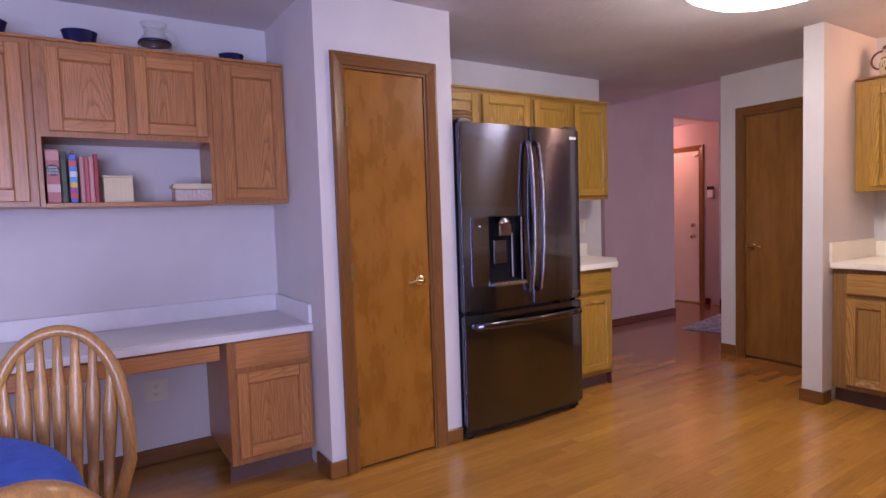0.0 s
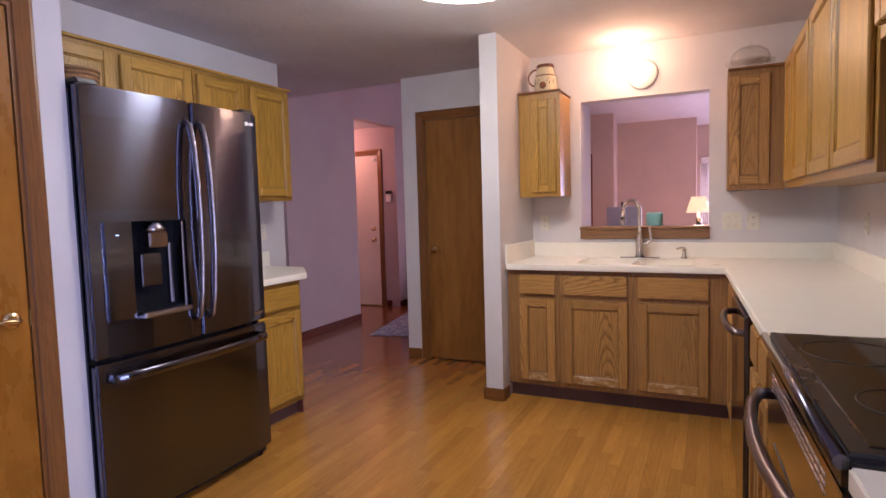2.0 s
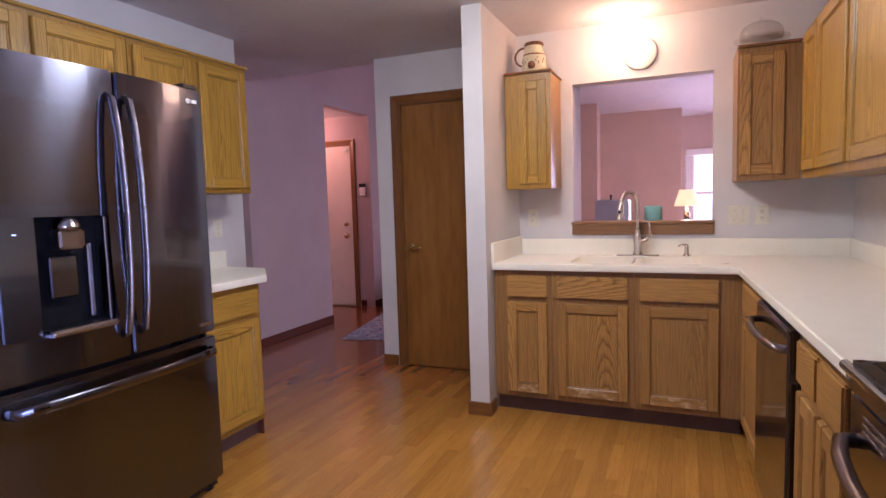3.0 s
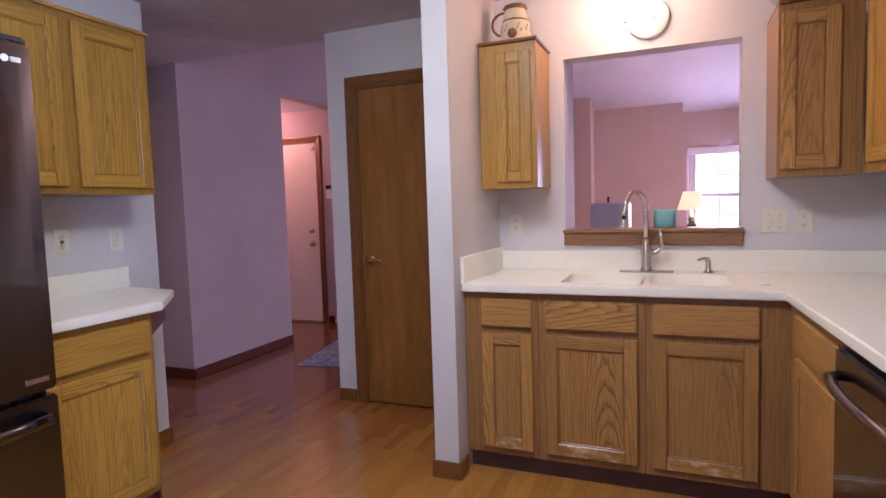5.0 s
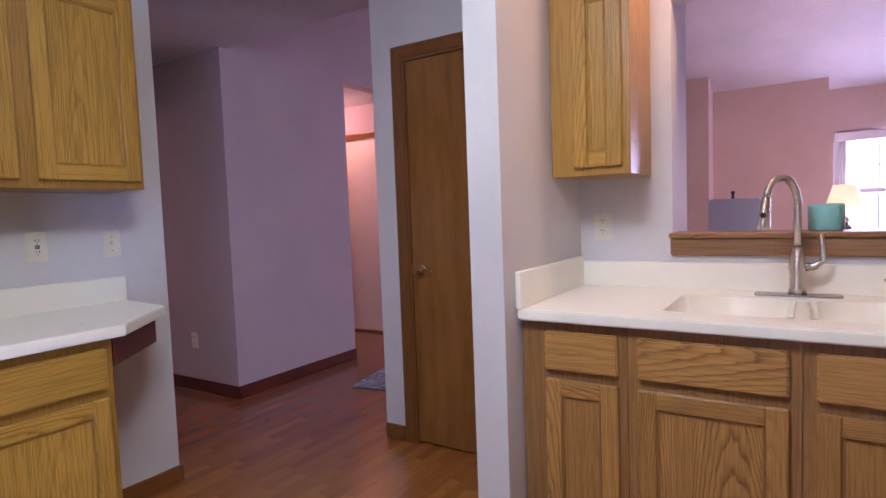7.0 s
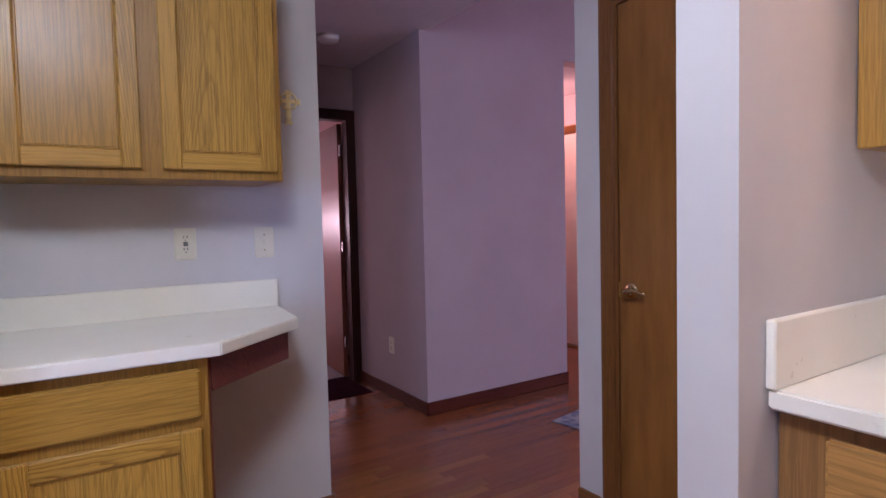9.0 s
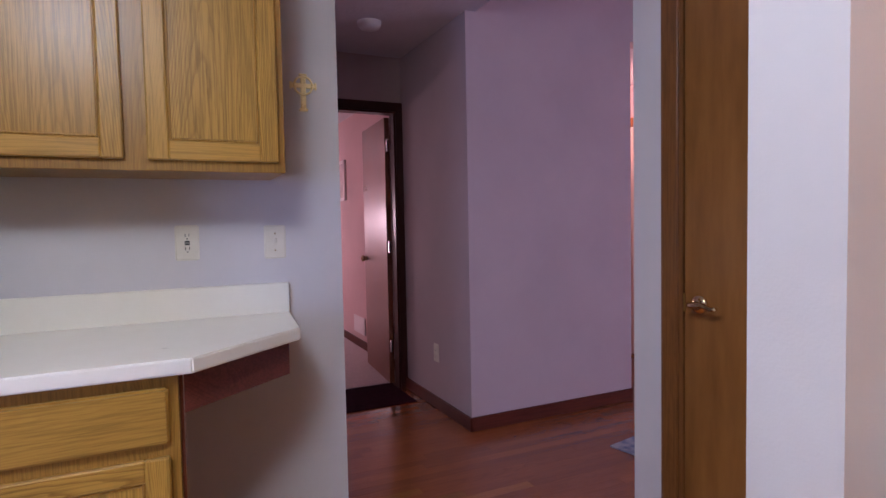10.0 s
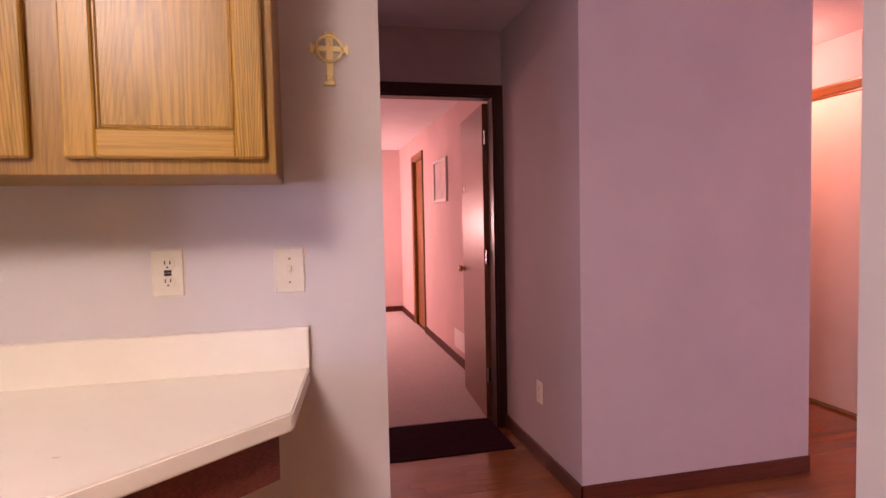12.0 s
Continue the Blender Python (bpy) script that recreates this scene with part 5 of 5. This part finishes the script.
for i, word in enumerate(("NEW", "COOK", "BOOK")):
    cu = bpy.data.curves.new("title", "FONT")
    cu.body, cu.size, cu.align_x, cu.extrude = word, 0.015, "CENTER", 0.0004
    tmp = new("title", cu)
    bpy.context.view_layer.update()
    me = bpy.data.meshes.new_from_object(tmp)
    bpy.data.objects.remove(tmp)
    me.transform(pose(0.026, -0.0036, 0.157 - 0.013 * i, 90))
    me.materials.clear()
    me.materials.append(white_plastic)
    o = new("title", me)
    o.parent = ck
book(0.118, 0.022, 0.235, 0.19, (0.03, 0.05, 0.02), "thin dark green cookbook on the shelf", ((0.20, 0.225, (0.02, 0.02, 0.02)),))
rb = book(0.150, 0.030, 0.225, 0.20, (0.05, 0.12, 0.42), "rainbow-striped spiral book on the shelf", tuple((0.02 + 0.025 * i, 0.045 + 0.025 * i, c) for i, c in enumerate(((0.5, 0.05, 0.04), (0.35, 0.05, 0.25), (0.6, 0.45, 0.05), (0.1, 0.3, 0.6), (0.6, 0.6, 0.62), (0.08, 0.2, 0.55), (0.55, 0.08, 0.06)))))
part("spiral", lathe(bmesh.new(), [(0.010, 0.225), (0.002, 0.245)], (0.015, 0.02, 0), 12), brown_glaze, rb)
for i, (c, h, lab) in enumerate((((0.45, 0.22, 0.20), 0.215, "pale red ring-bound book on the shelf"), ((0.40, 0.07, 0.08), 0.212, "plain red book on the shelf"), ((0.50, 0.24, 0.22), 0.214, "pale red book on the shelf"), ((0.30, 0.02, 0.03), 0.228, "tall dark red book on the shelf"))):
    book(0.190 + 0.019 * i, 0.018, h, 0.19, c, lab)
rc = thing("recipe_box", pose(0.283, UD + 0.03, 1.4125), "cream ribbed recipe box on the shelf", "box")
cream = surf("cream_box_paint", (0.62, 0.52, 0.32), (0.70, 0.60, 0.40), 10, 0.5, relief=0.05)
part("box_body", bx(0, 0, 0, 0.125, 0.10, 0.118, bevel=0.003), cream, rc)
part("lid", bx(-0.002, -0.002, 0.118, 0.127, 0.102, 0.128, bevel=0.003), cream, rc)
for i in range(6):
    part("rib", bx(0.014 + 0.018 * i, -0.002, 0.008, 0.019 + 0.018 * i, 0.001, 0.112), cream, rc)
bk = thing("lidded_basket", pose(0.585, UD + 0.02, 1.4125), "small pale woven basket with a lid on the shelf", "basket")
woven = surf("bleached_splint", (0.52, 0.40, 0.36), (0.66, 0.54, 0.50), 60, 0.6, relief=0.5, fine=120)
part("basket_body", bx(0.006, 0.006, 0, 0.184, 0.124, 0.060, bevel=0.006), woven, bk)
for r in range(3):
    for i in range(9):
        part("splint", bx(0.008 + i * 0.0197, 0.001 + 0.002 * ((i + r) % 2), 0.003 + r * 0.019, 0.0265 + i * 0.0197, 0.008, 0.020 + r * 0.019), woven, bk)
part("lid", bx(-0.003, -0.003, 0.061, 0.193, 0.133, 0.090, bevel=0.007, seg=2), cream, bk)
part("knob", lathe(bmesh.new(), [(0.016, 0.09), (0.016, 0.096), (0.004, 0.099)], (0.095, 0.065, 0), 14), white_plastic, bk)
fb = thing("wicker_basket", pose(2.10, 3.03, 1.801), "small brown wicker basket on top of the fridge", "basket")
wick = surf("brown_wicker", (0.22, 0.11, 0.035), (0.34, 0.18, 0.07), 60, 0.6, relief=0.7, fine=90)
part("basket_body", lathe(bmesh.new(), [(0.070, 0), (0.080, 0.05), (0.085, 0.11), (0.078, 0.11), (0.07, 0.012), (0.004, 0.01)], seg=24), wick, fb)
for z in (0.012, 0.03, 0.048, 0.066, 0.084, 0.102):
    part("weave", tube(bmesh.new(), arc((0, 0, z), (1, 0, 0), (0, 1, 0), 0.072 + z * 0.15, 0, 360, 24), 0.006, 6), wick, fb)

# ---- dining set ----
tb = thing("dining_table", pose(-0.47, 1.72, 0), "round pedestal dining table under a blue cloth", "table")
part("tabletop", lathe(bmesh.new(), [(0.55, 0.705), (0.57, 0.715), (0.57, 0.735), (0.56, 0.742)], seg=48), chair_wood, tb)
part("pedestal", lathe(bmesh.new(), [(0.07, 0.05), (0.10, 0.12), (0.055, 0.25), (0.065, 0.5), (0.05, 0.6), (0.12, 0.704)], seg=20), chair_wood, tb)
for k in range(4):
    a = radians(45 + 90 * k)
    part("foot", tube(bmesh.new(), [(0.05 * math.cos(a), 0.05 * math.sin(a), 0.14), (0.25 * math.cos(a), 0.25 * math.sin(a), 0.08), (0.40 * math.cos(a), 0.40 * math.sin(a), 0.03)], [0.04, 0.035, 0.03], 10), chair_wood, tb)
bm = bmesh.new()
prof = [(0.005, 0.752), (0.30, 0.751), (0.56, 0.750), (0.585, 0.744), (0.595, 0.728), (0.605, 0.66), (0.615, 0.56)]
lathe(bm, prof, seg=96)
for v in bm.verts:
    drop = max(0.0, 0.745 - v.co.z)
    a = math.atan2(v.co.y, v.co.x)
    f = 1 + drop * (0.16 * math.sin(13 * a) + 0.10 * math.sin(7 * a + 1))
    v.co.x, v.co.y = v.co.x * f, v.co.y * f
    if v.co.z > 0.74:
        v.co.z += 0.0022 * noise.noise(v.co * 9)
bmesh.ops.delete(bm, geom=[f for f in bm.faces if len(f.verts) > 4 and f.calc_center_median().z < 0.6], context="FACES_ONLY")
tc_ = thing("tablecloth", pose(-0.47, 1.72, 0), "royal blue seersucker cloth over the round table", "tablecloth")
part("cloth", bm, cloth_blue, tc_)


def windsor(m, label):
    c = thing("dining_chair", m, label, "chair", "chairs round the table")
    part("seat", lathe(bmesh.new(), [(0.17, 0.425), (0.205, 0.432), (0.215, 0.448), (0.20, 0.460), (0.10, 0.452), (0.004, 0.450)], seg=32), chair_wood, c)
    W, H = 0.178, 0.99
    bow = []
    for k in range(33):
        a = math.pi * k / 32
        x = -W * math.cos(a) * (1 + 0.10 * math.sin(a))
        z = 0.455 + (H - 0.455) * min(1, math.sin(a) ** 0.62)
        if k in (0, 32):
            x *= 0.80
        bow.append((x, 0.165 + 0.16 * (z - 0.455), z))
    part("back_bow", tube(bmesh.new(), bow, 0.019, 10), chair_wood, c, "bent oak hoop back")
    for i in range(7):
        x = -0.117 + 0.039 * i
        top = 0.455 + (H - 0.455) * (1 - (abs(x) * 1.12 / (W * 1.1)) ** 2.6) ** 0.5
        p = lambda f: (x * (1 + 0.18 * f), 0.16 + 0.16 * (top - 0.455) * f, 0.455 + (top - 0.455) * f)
        bm = bmesh.new()
        fs = [0, 0.15, 0.35, 0.60, 0.70, 0.78, 0.88, 1.0]
        tube(bm, [p(f) for f in fs], [0.0055, 0.0058, 0.0066, 0.0085, 0.0085, 0.0062, 0.0050, 0.0045], 8, 2.4)
        part("spindle", bm, chair_wood, c)
    for sx, sy in ((-1, -1), (1, -1), (-1, 1), (1, 1)):
        part("leg", tube(bmesh.new(), [(sx * 0.13, sy * 0.12, 0.43), (sx * 0.155, sy * 0.145, 0.28), (sx * 0.165, sy * 0.16, 0.2), (sx * 0.20, sy * 0.19, 0.002)], [0.014, 0.021, 0.016, 0.012], 10), chair_wood, c)
    for sx in (-1, 1):
        part("stretcher", tube(bmesh.new(), [(sx * 0.172, -0.168, 0.16), (sx * 0.172, 0, 0.16), (sx * 0.172, 0.168, 0.16)], [0.008, 0.013, 0.008], 8), chair_wood, c)
    part("stretcher", tube(bmesh.new(), [(-0.172, 0, 0.16), (0.172, 0, 0.16)], 0.010, 8), chair_wood, c)
    return c


windsor(pose(0.045, 2.03, 0, 0, 0, -10), "golden oak hoop-back dining chair by the desk")
windsor(pose(-0.07, 1.23, 0, 0, 0, -150), "golden oak hoop-back dining chair on the kitchen side")

# ---- hall, foyer, bedroom ----
rug_mat, nt, b = nodes_of("blue_floral_rug", 0.95)
mp = coords(nt, (1, 1, 1), False)
vo = node(nt, "ShaderNodeTexVoronoi", Scale=11.0)
nz = node(nt, "ShaderNodeTexNoise", Scale=22.0, Detail=3.0)
nt.links.new(mp.outputs[0], vo.inputs["Vector"])
nt.links.new(mp.outputs[0], nz.inputs["Vector"])
r1 = ramp(nt, vo.outputs["Distance"], [(0.18, (0.42, 0.36, 0.38)), (0.34, (0.10, 0.13, 0.24)), (0.60, (0.33, 0.34, 0.42))])
r2 = ramp(nt, nz.outputs[0], [(0.42, (0.13, 0.15, 0.26)), (0.60, (0.46, 0.42, 0.43))])
nt.links.new(mix(nt, r1.outputs[0], r2.outputs[0], 0.5), b.inputs["Base Color"])
bump(nt, b, nz.outputs[0], 0.5, 0.003)
rug = thing("area_rug", pose(5.53, 3.885, 0.001, 0, 0, 11), "grey-blue floral rug on the hall floor", "rug")
part("rug_body", bx(0, -1.15, 0, 1.75, 0, 0.009, bevel=0.003), rug_mat, rug)
part("border", bx(0.04, -1.11, 0.0085, 1.71, -0.04, 0.0105, bevel=0.001), rug_mat, rug)
dmat = thing("door_mat", pose(4.16, 5.10, 0.001), "dark brown mat before the bedroom doorway", "mat")
part("mat_body", bx(0, 0, 0, 0.76, 0.51, 0.005, bevel=0.002), mat_dark, dmat)
pc = thing("framed_picture", pose(5.10, 7.88, 1.47, 0, 0, -90), "white-framed faded print on the bedroom wall", "picture")
bm = bmesh.new()
for a in ((0, 0, 0.03, 0.42), (0.52, 0, 0.55, 0.42), (0.03, 0, 0.52, 0.03), (0.03, 0.39, 0.52, 0.42)):
    box(bm, a[0], -0.022, a[1], a[2], -0.001, a[3], bevel=0.004)
part("frame", bm, white_paint, pc)
part("print", bx(0.028, -0.010, 0.028, 0.522, -0.002, 0.392), surf("faded_print", (0.42, 0.36, 0.36), (0.62, 0.54, 0.52), 9, 0.4, relief=0), pc)
rgst = thing("wall_register", pose(5.10, 7.15, 0.14, 0, 0, -90), "white metal air register low on the bedroom wall", "register")
part("frame", bx(0, -0.012, 0, 0.36, -0.001, 0.17, bevel=0.004), white_paint, rgst)
for i in range(8):
    part("slat", bx(0.02, -0.015, 0.02 + i * 0.017, 0.34, -0.011, 0.029 + i * 0.017), white_paint, rgst)
dark_cloth = surf("dark_upholstery", (0.025, 0.02, 0.025), (0.05, 0.04, 0.045), 14, 0.85, relief=0.5, fine=200)
st = thing("armchair", pose(7.42, 4.05, 0), "dark upholstered chair against the living room wall", "armchair")
part("seat", bx(0, -0.5, 0.14, 0.6, 0.22, 0.42, bevel=0.05, seg=3), dark_cloth, st)
part("backrest", bx(0, 0.18, 0.14, 0.6, 0.34, 0.80, bevel=0.05, seg=3), dark_cloth, st)
for x in (0.04, 0.52):
    for y in (-0.45, 0.27):
        part("leg", bx(x, y, 0.0, x + 0.04, y + 0.04, 0.15), black_plastic, st)

# ---- living room through the opening ----
shade_mat = glow("lit_lampshade", (1.0, 0.74, 0.36), 0.9)
et = thing("end_table", pose(8.4, 0.82, 0), "dark wooden end table", "table")
part("tabletop", lathe(bmesh.new(), [(0.26, 0.686), (0.27, 0.696), (0.27, 0.711)], seg=32), trim_x, et)
part("column", lathe(bmesh.new(), [(0.16, 0.0), (0.03, 0.06), (0.03, 0.686)], seg=16), trim_v, et)
lm = thing("table_lamp", pose(8.4, 0.82, 0.712) @ Matrix.Diagonal((0.87, 0.87, 0.87, 1)), "brass and black table lamp with a cream pleated shade, lit", "lamp")
part("base", lathe(bmesh.new(), [(0.09, 0), (0.085, 0.02), (0.03, 0.05)], seg=20), brass, lm)
part("urn", lathe(bmesh.new(), [(0.03, 0.05), (0.065, 0.22), (0.06, 0.33), (0.03, 0.36)], seg=20), black_plastic, lm)
part("stem", lathe(bmesh.new(), [(0.03, 0.36), (0.045, 0.40), (0.02, 0.44), (0.012, 0.52)], seg=16), brass, lm)
part("shade", lathe(bmesh.new(), [(0.165, 0.52), (0.095, 0.74), (0.092, 0.74), (0.162, 0.52)], seg=36), shade_mat, lm).visible_shadow = False
gb = thing("media_cabinet", pose(6.6, 1.335, 0), "tall pale grey cabinet with a small dark ornament", "cabinet")
grey_lam = surf("pale_grey_laminate", (0.58, 0.58, 0.66), (0.64, 0.64, 0.72), 6, 0.45, relief=0.03)
part("body", bx(0, 0, 0.0, 0.34, 0.31, 1.266, bevel=0.01, seg=2), grey_lam, gb)
orn = thing("ornament", pose(6.7, 1.505, 1.267), "small dark turned ornament on the cabinet", "ornament")
part("body", lathe(bmesh.new(), [(0.014, 0), (0.008, 0.012), (0.010, 0.032), (0.015, 0.045), (0.005, 0.052)], seg=14), black_plastic, orn)
stripe = surf("striped_grey_cushion", (0.30, 0.32, 0.40), (0.62, 0.62, 0.66), 9, 0.85, relief=0.4, stretch=(1, 6, 1))
sf = thing("sofa", pose(7.9, -0.9, 0), "grey sofa with a striped cushion along its back", "sofa")
part("base", bx(0, 0, 0.08, 0.9, 1.7, 0.44, bevel=0.05, seg=3), grey_lam, sf)
part("backrest", bx(0, 0, 0.40, 0.24, 1.7, 0.93, bevel=0.06, seg=3), stripe, sf)
for y in (0.0, 1.5):
    part("arm", bx(0.05, y, 0.40, 0.9, y + 0.2, 0.64, bevel=0.06, seg=3), grey_lam, sf)

# ---- floor boards ----
BW = 0.0572
rng = random.Random(7)
shared = {}


def board_mesh(n):
    if n not in shared:
        bm = bx(0, 0.00015, -0.016, n * 0.1 - 0.0003, BW - 0.00015, 0.0, bevel=0.0004)
        shared[n] = mesh_of("floor_board", bm, floor_wood)
    return shared[n]


floor = tagged(thing("floor", pose(0, 0, 0), "glossy golden oak strip floor", "floor"), kind="structure")
sheets = [([], []) for _ in LIGHT_TINTS]


def flat_board(sheet, x0, x1, y0, y1):
    verts, faces = sheet
    n = len(verts)
    e = 0.0004
    verts.extend([(x0, y0, -0.0015), (x1, y0, -0.0015), (x1, y1, -0.0015), (x0, y1, -0.0015), (x0 + e, y0 + e, 0), (x1 - e, y0 + e, 0), (x1 - e, y1 - e, 0), (x0 + e, y1 - e, 0)])
    for f in ((4, 5, 6, 7), (0, 1, 5, 4), (1, 2, 6, 5), (2, 3, 7, 6), (3, 0, 4, 7)):
        faces.append(tuple(n + i for i in f))


def laid(x0, x1, y):
    """One row of boards of mixed lengths; the near ones are objects of their own."""
    global count
    x = x0
    first = True
    while x < x1 - 0.02:
        n = rng.choice((4, 5, 6, 7, 8, 9, 10, 12, 14))
        long = n * 0.1
        if first:
            long *= 0.3 + 0.7 * rng.random()
            first = False
        end = min(x + long, x1)
        # red picks the tint step that carries the hall's dimmer light
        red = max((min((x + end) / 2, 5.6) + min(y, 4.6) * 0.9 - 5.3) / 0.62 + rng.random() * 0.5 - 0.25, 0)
        if red < 1 and 1.2 < x < 3.9 and 0.5 < y < 2.85 and count < 300 and abs(end - x - n * 0.1) < 1e-6:
            ob = new("floor_board", board_mesh(n))
            ob.parent = floor
            ob.location = (x, y, 0)
            count += 1
        else:
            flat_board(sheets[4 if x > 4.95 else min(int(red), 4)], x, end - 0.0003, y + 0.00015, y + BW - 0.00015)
        x = end


count = 0
y = -2.08
while y < 6.3:
    if y < SY - 0.06:
        laid(-2.4, 1.0, y)
        laid(5.0, 10.4, y)
    elif y < 2.04:
        laid(-2.4, 4.9, y)
        laid(4.99, 10.4, y)
    elif y < NY + 0.06:
        laid(-2.4, 10.4, y)
    elif y < HY + 0.06:
        laid(4.0, 10.4, y)
    elif y < 5.6:
        laid(4.0, 5.02, y)
        laid(6.15, 7.15, y)
    else:
        laid(6.15, 7.15, y)
    y += BW
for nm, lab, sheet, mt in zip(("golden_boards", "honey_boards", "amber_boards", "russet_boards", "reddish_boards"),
                              ("golden oak floor boards", "oak floor boards tinted honey for the light nearing the hall", "oak floor boards tinted amber for the dimmer light towards the hall", "oak floor boards tinted russet for the dim light by the hall", "oak floor boards tinted reddish for the dim light of hall and living room"), sheets, light_tint_woods):
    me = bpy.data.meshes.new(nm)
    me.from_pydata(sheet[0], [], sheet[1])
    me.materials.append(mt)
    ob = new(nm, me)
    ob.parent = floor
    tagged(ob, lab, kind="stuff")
